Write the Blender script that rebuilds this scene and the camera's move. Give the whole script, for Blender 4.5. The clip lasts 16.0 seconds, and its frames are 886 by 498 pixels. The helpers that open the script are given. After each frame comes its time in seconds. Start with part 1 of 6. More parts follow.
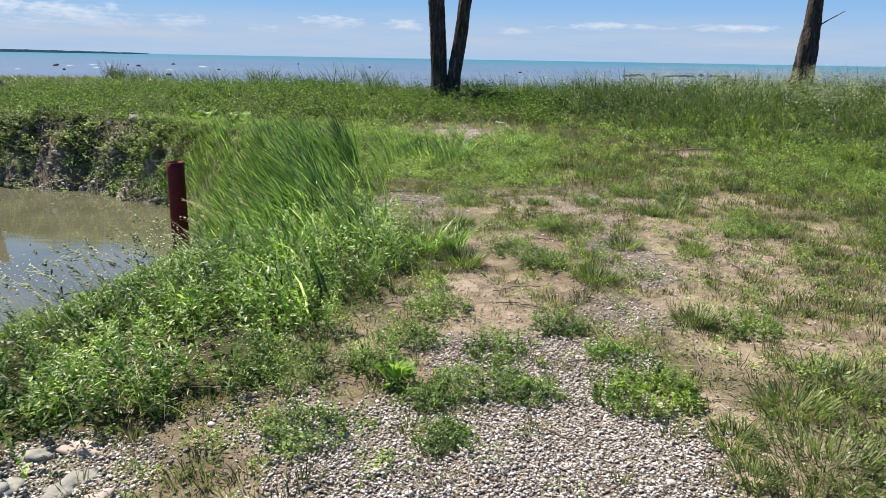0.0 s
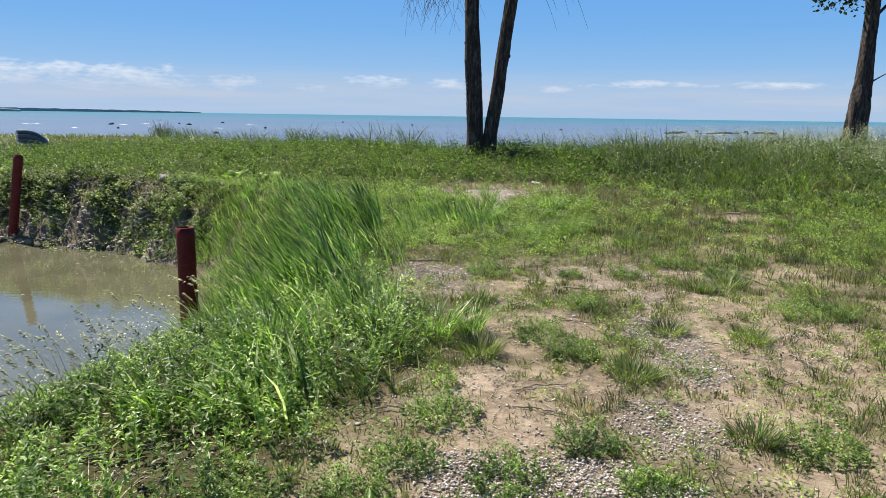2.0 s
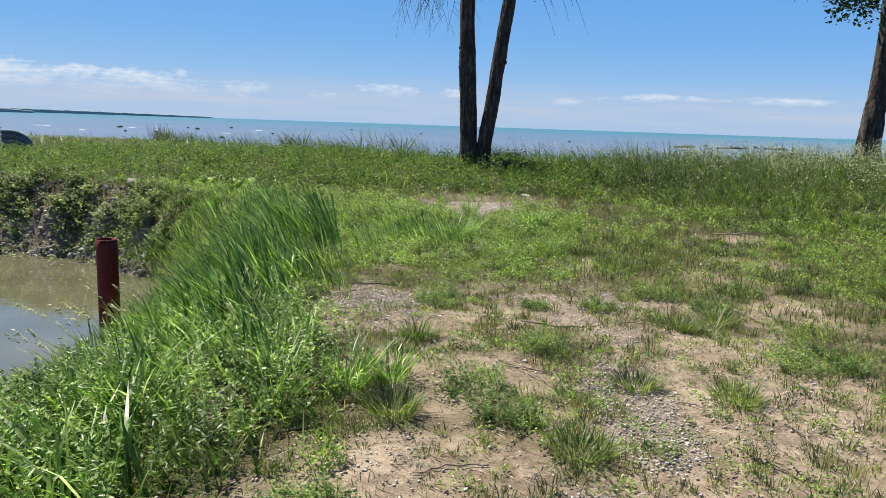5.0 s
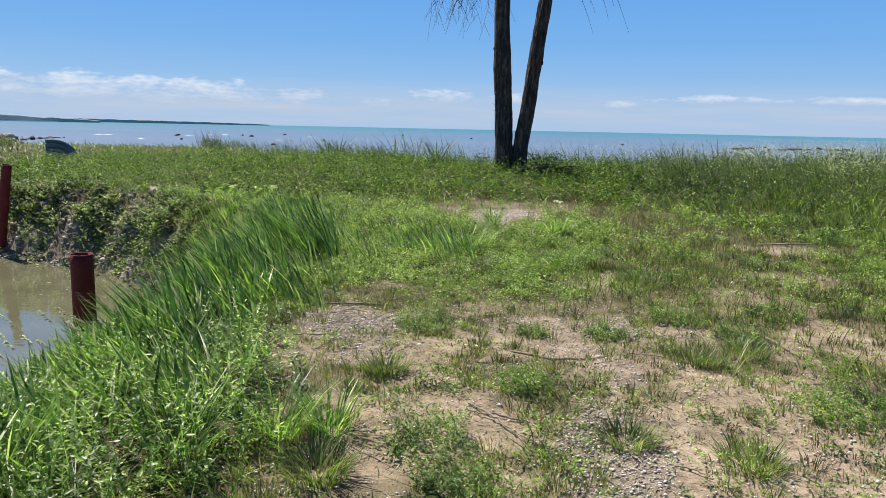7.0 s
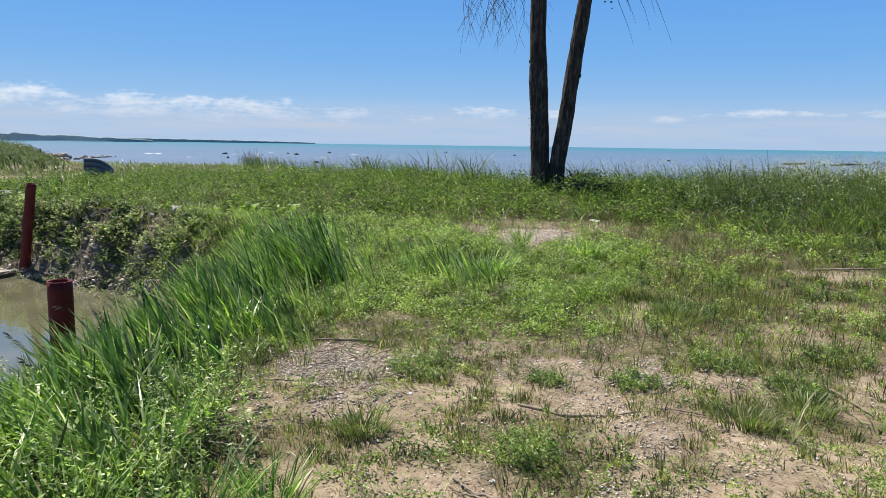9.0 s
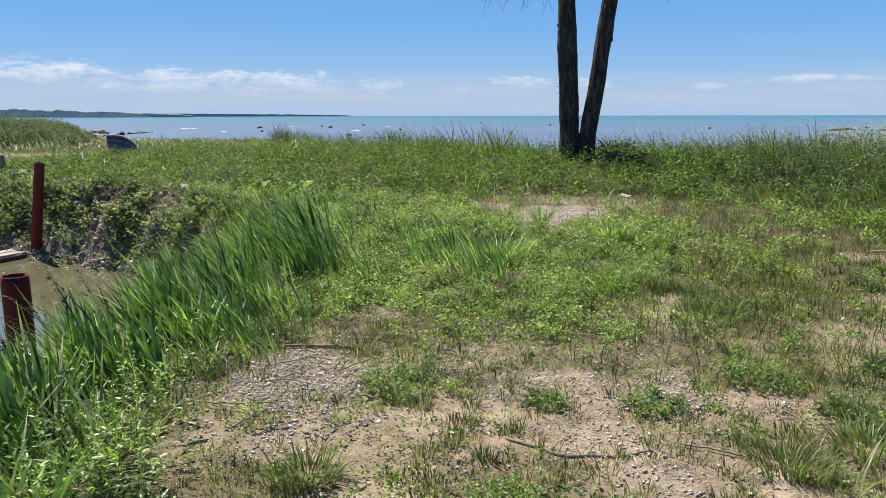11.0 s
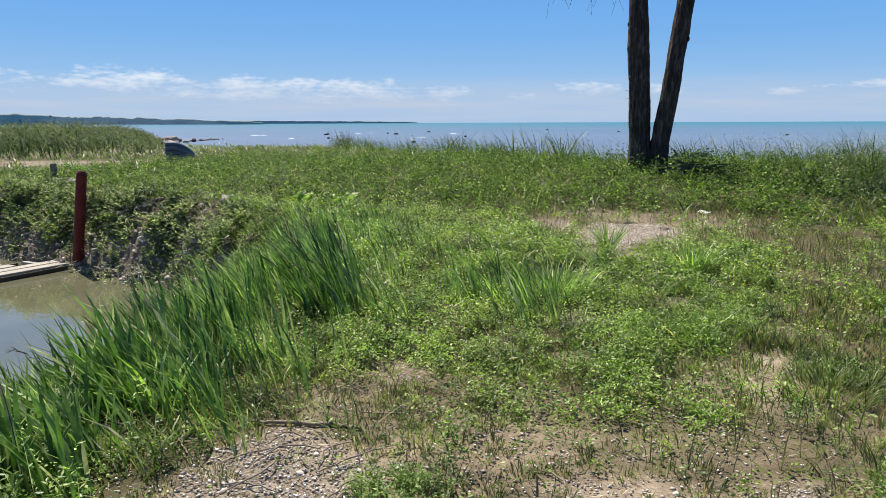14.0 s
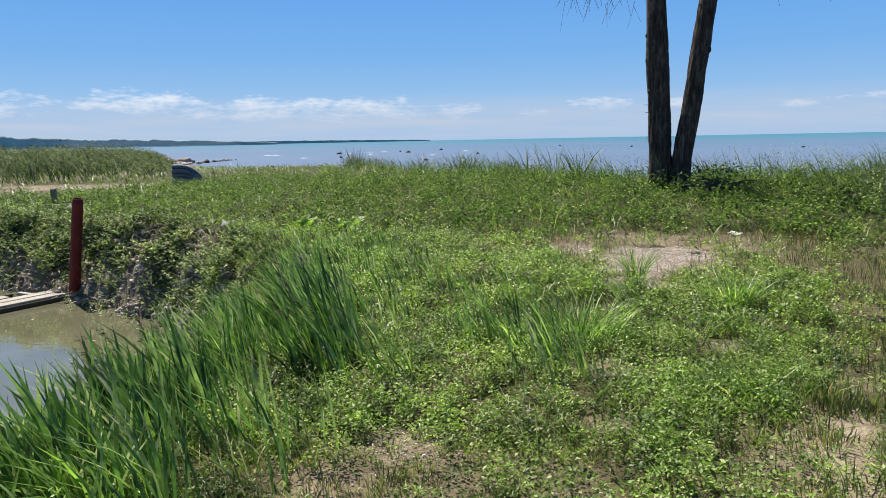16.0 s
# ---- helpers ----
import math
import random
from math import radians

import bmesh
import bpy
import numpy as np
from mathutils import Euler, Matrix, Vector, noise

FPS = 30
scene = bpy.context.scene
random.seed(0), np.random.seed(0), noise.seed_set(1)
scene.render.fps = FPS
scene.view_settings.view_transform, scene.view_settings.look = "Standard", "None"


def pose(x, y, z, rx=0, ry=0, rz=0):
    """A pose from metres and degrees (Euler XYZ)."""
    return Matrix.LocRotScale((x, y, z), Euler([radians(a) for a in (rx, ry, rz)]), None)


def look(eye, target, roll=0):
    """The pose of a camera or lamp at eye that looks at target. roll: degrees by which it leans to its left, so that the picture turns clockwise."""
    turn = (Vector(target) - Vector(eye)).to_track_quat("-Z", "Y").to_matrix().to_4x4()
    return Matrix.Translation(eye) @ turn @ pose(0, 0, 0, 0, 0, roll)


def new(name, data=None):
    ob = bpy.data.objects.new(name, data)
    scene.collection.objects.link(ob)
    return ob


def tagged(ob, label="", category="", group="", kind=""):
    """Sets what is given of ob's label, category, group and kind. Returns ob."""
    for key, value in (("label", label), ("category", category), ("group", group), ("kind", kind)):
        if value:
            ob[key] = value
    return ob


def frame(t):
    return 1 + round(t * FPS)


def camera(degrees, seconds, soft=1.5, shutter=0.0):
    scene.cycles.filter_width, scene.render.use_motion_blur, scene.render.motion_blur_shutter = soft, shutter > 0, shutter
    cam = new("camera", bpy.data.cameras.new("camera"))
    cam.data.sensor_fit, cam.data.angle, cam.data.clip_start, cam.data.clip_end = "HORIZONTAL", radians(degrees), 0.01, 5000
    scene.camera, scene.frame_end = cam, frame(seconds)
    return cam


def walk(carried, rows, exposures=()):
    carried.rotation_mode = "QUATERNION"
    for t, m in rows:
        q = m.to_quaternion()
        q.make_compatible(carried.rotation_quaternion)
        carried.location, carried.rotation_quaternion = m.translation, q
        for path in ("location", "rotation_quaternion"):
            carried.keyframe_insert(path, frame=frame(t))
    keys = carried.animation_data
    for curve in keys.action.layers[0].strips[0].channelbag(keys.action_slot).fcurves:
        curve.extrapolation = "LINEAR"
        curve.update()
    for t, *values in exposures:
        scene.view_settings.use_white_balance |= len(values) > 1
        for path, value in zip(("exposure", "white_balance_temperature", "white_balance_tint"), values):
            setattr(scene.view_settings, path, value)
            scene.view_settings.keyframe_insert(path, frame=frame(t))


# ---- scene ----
cam = camera(62.2, 16.0, soft=0.8)
PATH = [
    (0, (0.419, 0.879, 1.591), (0.369, 2.814, 1.089), 1.0),
    (0.5, (0.525, 1.056, 1.589), (0.445, 2.997, 1.113), 1.0),
    (1, (0.638, 1.247, 1.604), (0.524, 3.195, 1.165), 1.0),
    (1.5, (0.625, 1.427, 1.604), (0.479, 3.382, 1.208), 0.8),
    (2, (0.584, 1.635, 1.623), (0.419, 3.596, 1.266), 0.8),
    (2.5, (0.639, 1.789, 1.615), (0.469, 3.754, 1.284), 0.8),
    (3, (0.76, 1.979, 1.608), (0.594, 3.946, 1.284), 1.0),
    (3.5, (0.83, 2.147, 1.605), (0.665, 4.114, 1.283), 1.2),
    (4, (0.858, 2.356, 1.625), (0.692, 4.323, 1.301), 1.4),
    (4.2, (0.888, 2.429, 1.614), (0.72, 4.396, 1.29), 1.5),
    (6.3, (1.358, 3.272, 1.563), (1.101, 5.225, 1.214), 1.7),
    (6.5, (1.403, 3.355, 1.576), (1.127, 5.305, 1.229), 1.4),
    (7, (1.508, 3.554, 1.572), (1.179, 5.5, 1.248), 1.2),
    (7.5, (1.516, 3.74, 1.568), (1.137, 5.681, 1.271), 0.9),
    (8, (1.465, 3.977, 1.592), (1.052, 5.913, 1.31), 0.7),
    (8.5, (1.541, 4.179, 1.573), (1.106, 6.111, 1.291), 0.7),
    (8.7, (1.6, 4.27, 1.545), (1.16, 6.201, 1.266), 0.8),
    (10.8, (1.777, 5.212, 1.551), (1.249, 7.11, 1.204), -0.2),
    (11, (1.781, 5.318, 1.558), (1.241, 7.21, 1.2), -0.1),
    (11.5, (1.757, 5.552, 1.539), (1.183, 7.433, 1.175), -0.3),
    (12, (1.714, 5.787, 1.541), (1.108, 7.659, 1.18), -0.1),
    (12.5, (1.752, 5.983, 1.546), (1.113, 7.845, 1.192), 0.2),
    (13, (1.806, 6.181, 1.557), (1.135, 8.033, 1.207), 0.3),
    (13.5, (1.753, 6.361, 1.542), (1.059, 8.204, 1.195), -0.0),
    (14, (1.602, 6.573, 1.561), (0.895, 8.413, 1.221), -0.2),
    (14.5, (1.568, 6.736, 1.565), (0.859, 8.577, 1.236), -0.5),
    (15, (1.557, 6.986, 1.572), (0.842, 8.827, 1.259), -0.6),
    (15.5, (1.5, 7.16, 1.564), (0.775, 8.999, 1.26), -0.8),
    (16, (1.343, 7.343, 1.589), (0.599, 9.175, 1.295), -1.1),
]
walk(cam, [(t, look(eye, target, roll)) for t, eye, target, roll in PATH])

# ---- light ----
SUN_EL, SUN_AZ = 58.0, 52.0          # degrees up, degrees to the left of +y
sun_dir = Vector((-math.sin(radians(SUN_AZ)) * math.cos(radians(SUN_EL)),
                  math.cos(radians(SUN_AZ)) * math.cos(radians(SUN_EL)), math.sin(radians(SUN_EL))))
sun_data = bpy.data.lights.new("sun", "SUN")
sun_data.energy, sun_data.angle, sun_data.color = 5.0, radians(0.55), (1.0, 0.94, 0.83)
sun = new("sun", sun_data)
sun.matrix_world = look((0, 0, 60), Vector((0, 0, 60)) - sun_dir)
scene.view_settings.exposure = 0.8


def math_node(nt, op, a, b=None, c=None, clamp=False):
    n = nt.nodes.new("ShaderNodeMath")
    n.operation, n.use_clamp = op, clamp
    for k, v in enumerate((a, b, c)):
        if v is None:
            continue
        if isinstance(v, (int, float)):
            n.inputs[k].default_value = v
        else:
            nt.links.new(v, n.inputs[k])
    return n.outputs[0]


def ramp(nt, fac, stops):
    n = nt.nodes.new("ShaderNodeValToRGB")
    while len(n.color_ramp.elements) < len(stops):
        n.color_ramp.elements.new(0.5)
    for e, (p, c) in zip(n.color_ramp.elements, stops):
        e.position = p
        e.color = (*c, 1.0)
    nt.links.new(fac, n.inputs[0])
    return n.outputs[0]


def noise_tex(nt, vec, scale, detail=4.0, rough=0.55):
    n = nt.nodes.new("ShaderNodeTexNoise")
    n.inputs["Scale"].default_value, n.inputs["Detail"].default_value = scale, detail
    n.inputs["Roughness"].default_value = rough
    if vec is not None:
        nt.links.new(vec, n.inputs["Vector"])
    return n.outputs["Fac"]


def mix_rgb(nt, fac, a, b, blend="MIX"):
    n = nt.nodes.new("ShaderNodeMix")
    n.data_type, n.blend_type = "RGBA", blend
    for sock, v in ((n.inputs[0], fac), (n.inputs[6], a), (n.inputs[7], b)):
        if isinstance(v, (int, float)):
            sock.default_value = v
        elif isinstance(v, tuple):
            sock.default_value = (*v, 1.0)
        else:
            nt.links.new(v, sock)
    return n.outputs[2]


# sky: clear blue with a belt of low fair-weather clouds over the lake
world = bpy.data.worlds.new("sky")
scene.world = world
world.use_nodes = True
wt = world.node_tree
wt.nodes.clear()
sky = wt.nodes.new("ShaderNodeTexSky")
sky.sky_type, sky.sun_disc = "NISHITA", False
sky.sun_elevation, sky.sun_rotation = radians(SUN_EL), radians(-SUN_AZ)
sky.altitude, sky.air_density, sky.dust_density, sky.ozone_density = 150, 1.0, 0.6, 2.5
coord = wt.nodes.new("ShaderNodeTexCoord")
sep = wt.nodes.new("ShaderNodeSeparateXYZ")
wt.links.new(coord.outputs["Generated"], sep.inputs[0])
dx, dy, dz = sep.outputs
azim = math_node(wt, "ARCTAN2", dx, dy)
elev = math_node(wt, "ARCSINE", dz)
comb = wt.nodes.new("ShaderNodeCombineXYZ")
wt.links.new(math_node(wt, "MULTIPLY", azim, 22.0), comb.inputs[0])
wt.links.new(math_node(wt, "MULTIPLY", elev, 75.0), comb.inputs[1])
cvec = comb.outputs[0]
lumps = noise_tex(wt, cvec, 0.9, 5.0, 0.55)
fine = noise_tex(wt, cvec, 3.2, 4.0, 0.6)
comb2 = wt.nodes.new("ShaderNodeCombineXYZ")
wt.links.new(math_node(wt, "MULTIPLY", azim, 7.0), comb2.inputs[0])
wt.links.new(math_node(wt, "MULTIPLY", elev, 90.0), comb2.inputs[1])
streak = noise_tex(wt, comb2.outputs[0], 0.8, 5.0, 0.6)
# puffs: azimuth and elevation of the middle, half width, half height in radians
PUFFS = [(-0.60, 0.046, 0.090, 0.015), (-0.475, 0.043, 0.075, 0.016), (-0.36, 0.038, 0.045, 0.011), (-0.26, 0.034, 0.03, 0.006),
         (-0.17, 0.043, 0.045, 0.010), (-0.085, 0.041, 0.032, 0.008), (-0.76, 0.052, 0.090, 0.018), (-0.55, 0.036, 0.2, 0.010),
         (0.06, 0.036, 0.03, 0.005), (0.17, 0.043, 0.08, 0.0055), (0.33, 0.042, 0.09, 0.005), (-0.95, 0.05, 0.10, 0.016)]
cover = None
for pa, pe, wa, we in PUFFS:
    u = math_node(wt, "DIVIDE", math_node(wt, "SUBTRACT", azim, pa), wa)
    v = math_node(wt, "DIVIDE", math_node(wt, "SUBTRACT", elev, pe), we)
    r = math_node(wt, "ADD", math_node(wt, "MULTIPLY", u, u), math_node(wt, "MULTIPLY", v, v))
    g = math_node(wt, "SUBTRACT", 1.0, math_node(wt, "MULTIPLY", r, 0.85))
    cover = g if cover is None else math_node(wt, "MAXIMUM", cover, g)
puff = math_node(wt, "MULTIPLY_ADD", math_node(wt, "SUBTRACT", lumps, 0.5), 3.2, cover)
puff = math_node(wt, "MULTIPLY_ADD", math_node(wt, "SUBTRACT", fine, 0.5), 1.9, puff)
puff = math_node(wt, "MULTIPLY", math_node(wt, "SUBTRACT", puff, 0.32), 0.80, clamp=True)
belt = math_node(wt, "SUBTRACT", 1.0, math_node(wt, "ABSOLUTE", math_node(wt, "DIVIDE", math_node(wt, "SUBTRACT", elev, 0.024), 0.040)), clamp=True)
haze = math_node(wt, "MULTIPLY", belt, math_node(wt, "MULTIPLY_ADD", math_node(wt, "SUBTRACT", streak, 0.42), 1.8, 0.52), clamp=True)
blue = ramp(wt, math_node(wt, "MULTIPLY", elev, 1.0, clamp=True), [(0.0, (0.39, 0.585, 0.87)), (0.05, (0.32, 0.56, 0.89)), (0.11, (0.195, 0.47, 0.90)), (0.20, (0.125, 0.385, 0.89)), (0.34, (0.10, 0.335, 0.83)), (0.60, (0.035, 0.105, 0.30)), (1.0, (0.013, 0.042, 0.14))])
blue = mix_rgb(wt, 1.0, blue, (10.0, 10.0, 10.0), "MULTIPLY")
sky_col = mix_rgb(wt, 0.93, sky.outputs[0], blue)
sky_col = mix_rgb(wt, math_node(wt, "MULTIPLY", haze, 0.85), sky_col, (5.9, 6.5, 7.7))
cloud_top = math_node(wt, "MULTIPLY", math_node(wt, "SUBTRACT", elev, 0.030), 40.0, clamp=True)
cloud_col = mix_rgb(wt, cloud_top, (6.4, 7.2, 8.6), (10.2, 10.4, 10.7))
sky_col = mix_rgb(wt, math_node(wt, "MULTIPLY", puff, 0.80), sky_col, cloud_col)
bg = wt.nodes.new("ShaderNodeBackground")
bg.inputs["Strength"].default_value = 0.0545
wt.links.new(sky_col, bg.inputs["Color"])
wout = wt.nodes.new("ShaderNodeOutputWorld")
wt.links.new(bg.outputs[0], wout.inputs[0])


# ---- materials ----
def material(name):
    m = bpy.data.materials.new(name)
    m.use_nodes = True
    nt = m.node_tree
    nt.nodes.clear()
    out = nt.nodes.new("ShaderNodeOutputMaterial")
    bsdf = nt.nodes.new("ShaderNodeBsdfPrincipled")
    nt.links.new(bsdf.outputs[0], out.inputs[0])
    return m, nt, bsdf, out


def world_vec(nt):
    g = nt.nodes.new("ShaderNodeNewGeometry")
    return g.outputs["Position"]


def object_vec(nt):
    return nt.nodes.new("ShaderNodeTexCoord").outputs["Object"]


def bump(nt, bsdf, height, strength, distance):
    b = nt.nodes.new("ShaderNodeBump")
    b.inputs["Strength"].default_value, b.inputs["Distance"].default_value = strength, distance
    nt.links.new(height, b.inputs["Height"])
    nt.links.new(b.outputs[0], bsdf.inputs["Normal"])


def leaf_material(name, stops, patches=None, through_light=0.5, rough=0.42, gloss=0.36):
    """Leaf or blade: colour by each leaf's own chance, drier patches at metre scale, mottled tone with painted shade,
    light that shines through.
    """
    m, nt, bsdf, out = material(name)
    geo = nt.nodes.new("ShaderNodeNewGeometry")
    col = ramp(nt, geo.outputs["Random Per Island"], stops)
    if patches:
        n = noise_tex(nt, geo.outputs["Position"], 0.9, 3.0)
        f = math_node(nt, "MULTIPLY", math_node(nt, "SUBTRACT", n, 0.45), 3.0, clamp=True)
        col = mix_rgb(nt, math_node(nt, "MULTIPLY", f, patches[1]), col, patches[0])
    # plant tone mottled at two scales; the dark ends paint shade between clumps
    tuft_shade = noise_tex(nt, geo.outputs["Position"], 2.6, 4.0)
    col = mix_rgb(nt, 1.0, col, ramp(nt, tuft_shade, [(0.36, (0.38, 0.44, 0.46)), (0.50, (1.0, 1.0, 1.02)), (0.64, (1.30, 1.27, 1.22))]), "MULTIPLY")
    sprig_shade = noise_tex(nt, geo.outputs["Position"], 10.0, 3.0)
    col = mix_rgb(nt, 1.0, col, ramp(nt, sprig_shade, [(0.37, (0.46, 0.51, 0.52)), (0.50, (1.0, 1.0, 1.0)), (0.64, (1.24, 1.22, 1.18))]), "MULTIPLY")
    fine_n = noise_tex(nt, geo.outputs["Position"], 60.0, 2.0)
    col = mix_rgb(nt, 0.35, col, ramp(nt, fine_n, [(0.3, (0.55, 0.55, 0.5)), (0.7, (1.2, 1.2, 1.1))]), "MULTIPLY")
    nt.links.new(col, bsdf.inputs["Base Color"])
    bsdf.inputs["Roughness"].default_value = rough
    bsdf.inputs["Specular IOR Level"].default_value = gloss
    tr = nt.nodes.new("ShaderNodeBsdfTranslucent")
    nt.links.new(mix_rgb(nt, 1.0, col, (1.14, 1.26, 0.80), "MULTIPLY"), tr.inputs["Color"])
    mx = nt.nodes.new("ShaderNodeMixShader")
    mx.inputs[0].default_value = through_light
    nt.links.new(bsdf.outputs[0], mx.inputs[1])
    nt.links.new(tr.outputs[0], mx.inputs[2])
    nt.links.new(mx.outputs[0], out.inputs[0])
    return m


def solid_material(name, stops, scale=6.0, rough=0.8, bump_h=0.3, bump_d=0.01, metal=0.0, per_piece=0.0, spec=0.3, fine=5.0, stretch=1.0):
    m, nt, bsdf, out = material(name)
    vec = object_vec(nt)
    if stretch != 1.0:
        mp = nt.nodes.new("ShaderNodeMapping")
        mp.inputs["Scale"].default_value = (1.0, 1.0, 1.0 / stretch)
        nt.links.new(vec, mp.inputs[0])
        vec = mp.outputs[0]
    n = noise_tex(nt, vec, scale, 6.0, 0.6)
    f = noise_tex(nt, vec, scale * fine, 4.0, 0.6)
    v = math_node(nt, "ADD", math_node(nt, "MULTIPLY", n, 0.65), math_node(nt, "MULTIPLY", f, 0.35))
    if per_piece:
        geo = nt.nodes.new("ShaderNodeNewGeometry")
        v = math_node(nt, "ADD", math_node(nt, "MULTIPLY", v, 1.0 - per_piece), math_node(nt, "MULTIPLY", geo.outputs["Random Per Island"], per_piece))
    nt.links.new(ramp(nt, v, stops), bsdf.inputs["Base Color"])
    bsdf.inputs["Roughness"].default_value, bsdf.inputs["Metallic"].default_value = rough, metal
    bsdf.inputs["Specular IOR Level"].default_value = spec
    if bump_h:
        bump(nt, bsdf, v, bump_h, bump_d)
    return m


GRASS = leaf_material("meadow_grass", [(0.0, (0.060, 0.120, 0.018)), (0.45, (0.115, 0.205, 0.030)), (0.75, (0.18, 0.28, 0.05)), (0.9, (0.30, 0.36, 0.10)), (1.0, (0.38, 0.35, 0.16))],
                      ((0.25, 0.205, 0.08), 0.42))
CLOVER = leaf_material("clover_leaf", [(0.0, (0.080, 0.152, 0.020)), (0.45, (0.178, 0.300, 0.040)), (0.75, (0.29, 0.42, 0.08)), (1.0, (0.48, 0.56, 0.26))],
                       ((0.28, 0.265, 0.08), 0.42))
REED = leaf_material("reed_blade", [(0.0, (0.055, 0.122, 0.025)), (0.3, (0.140, 0.270, 0.050)), (0.65, (0.26, 0.42, 0.088)), (0.88, (0.45, 0.56, 0.20)), (1.0, (0.60, 0.58, 0.34))], None, 0.5, 0.38, 0.5)
WEED = leaf_material("weed_leaf", [(0.0, (0.090, 0.175, 0.026)), (0.4, (0.20, 0.335, 0.055)), (0.72, (0.34, 0.47, 0.13)), (1.0, (0.58, 0.65, 0.38))], None, 0.55, 0.38, 0.5)
DRY = leaf_material("dry_tuft_grass", [(0.0, (0.070, 0.115, 0.028)), (0.40, (0.155, 0.205, 0.058)), (0.72, (0.24, 0.235, 0.10)), (1.0, (0.39, 0.30, 0.18))], None, 0.4)
BROWN = leaf_material("browned_grass", [(0.0, (0.068, 0.112, 0.026)), (0.45, (0.108, 0.135, 0.040)), (0.78, (0.155, 0.122, 0.056)), (1.0, (0.25, 0.18, 0.095))], None, 0.4)
STRAW = leaf_material("dead_straw", [(0.0, (0.10, 0.078, 0.05)), (0.45, (0.26, 0.215, 0.145)), (1.0, (0.50, 0.45, 0.35))], None, 0.2, 0.6)
SEED = leaf_material("pale_seed_head", [(0.0, (0.30, 0.29, 0.15)), (0.6, (0.46, 0.45, 0.27)), (1.0, (0.60, 0.58, 0.42))], None, 0.35, 0.6)
PETAL = leaf_material("white_petal", [(0.0, (0.46, 0.48, 0.30)), (0.5, (0.60, 0.62, 0.46)), (1.0, (0.82, 0.83, 0.74))], None, 0.35, 0.6)
FLOWER_GREEN = leaf_material("flower_weed_leaf", [(0.0, (0.040, 0.078, 0.025)), (0.5, (0.080, 0.130, 0.042)), (1.0, (0.19, 0.235, 0.10))], None, 0.4)
# darkened copy of the clover greens, shade put into the crest leaves' colour
SHADED_CREST = leaf_material("shaded_crest_leaf", [(0.0, (0.042, 0.085, 0.018)), (0.5, (0.085, 0.155, 0.028)), (0.8, (0.155, 0.245, 0.05)), (1.0, (0.34, 0.40, 0.15))], None, 0.45, 0.6, 0.1)
RANK_WEED = leaf_material("rank_weed_leaf", [(0.0, (0.030, 0.060, 0.020)), (0.5, (0.060, 0.105, 0.030)), (0.85, (0.11, 0.165, 0.045)), (1.0, (0.22, 0.24, 0.11))], None, 0.4)
CLUMP = leaf_material("clump_weed_leaf", [(0.0, (0.070, 0.130, 0.024)), (0.5, (0.145, 0.245, 0.045)), (0.8, (0.25, 0.36, 0.09)), (1.0, (0.46, 0.52, 0.26))], None, 0.45)
OLIVE = leaf_material("olive_tuft_grass", [(0.0, (0.070, 0.120, 0.026)), (0.45, (0.145, 0.210, 0.050)), (0.8, (0.24, 0.29, 0.095)), (1.0, (0.36, 0.34, 0.16))], None, 0.45)
TREE_LEAF = leaf_material("cottonwood_leaf", [(0.0, (0.030, 0.065, 0.016)), (0.6, (0.06, 0.115, 0.026)), (1.0, (0.10, 0.16, 0.04))], None, 0.3, 0.35, 0.4)
SHORE_REED = leaf_material("shore_reed", [(0.0, (0.046, 0.080, 0.026)), (0.5, (0.090, 0.142, 0.044)), (0.85, (0.140, 0.190, 0.068)), (1.0, (0.22, 0.22, 0.11))], ((0.14, 0.125, 0.06), 0.3), 0.4, 0.6, 0.1)
BANK_LEAF = leaf_material("dusty_bank_leaf", [(0.0, (0.09, 0.140, 0.045)), (0.4, (0.21, 0.285, 0.10)), (0.75, (0.38, 0.44, 0.22)), (1.0, (0.52, 0.56, 0.37))], None, 0.4, 0.6, 0.2)
PLUME = leaf_material("dark_seed_plume", [(0.0, (0.030, 0.034, 0.020)), (0.6, (0.060, 0.062, 0.036)), (1.0, (0.11, 0.10, 0.06))], None, 0.25, 0.7, 0.1)
BARK = solid_material("grey_brown_bark", [(0.36, (0.014, 0.011, 0.009)), (0.5, (0.055, 0.041, 0.033)), (0.64, (0.16, 0.125, 0.10))], 12.0, 0.9, 1.0, 0.05, fine=3.0, stretch=5.0)
PEBBLE = solid_material("limestone_pebble", [(0.0, (0.12, 0.092, 0.078)), (0.25, (0.34, 0.285, 0.25)), (0.55, (0.52, 0.465, 0.43)), (1.0, (0.74, 0.70, 0.67))], 30.0, 0.75, 0.3, 0.004, per_piece=0.75)
CLOD = solid_material("bank_earth_clod", [(0.1, (0.08, 0.062, 0.047)), (0.4, (0.27, 0.225, 0.18)), (0.8, (0.56, 0.51, 0.44))], 12.0, 0.95, 0.6, 0.02, per_piece=0.5)
CRUMB = solid_material("dry_soil_crumb", [(0.1, (0.06, 0.042, 0.028)), (0.5, (0.17, 0.12, 0.08)), (0.9, (0.34, 0.26, 0.18))], 20.0, 0.95, 0.3, 0.004, per_piece=0.7)
ROCK = solid_material("shore_rock", [(0.2, (0.13, 0.095, 0.08)), (0.5, (0.27, 0.20, 0.165)), (0.8, (0.42, 0.36, 0.32))], 4.0, 0.85, 0.6, 0.03)
PALE_ROCK = solid_material("pale_pink_rock", [(0.2, (0.30, 0.22, 0.19)), (0.5, (0.46, 0.37, 0.33)), (0.8, (0.60, 0.53, 0.49))], 4.0, 0.85, 0.6, 0.03)
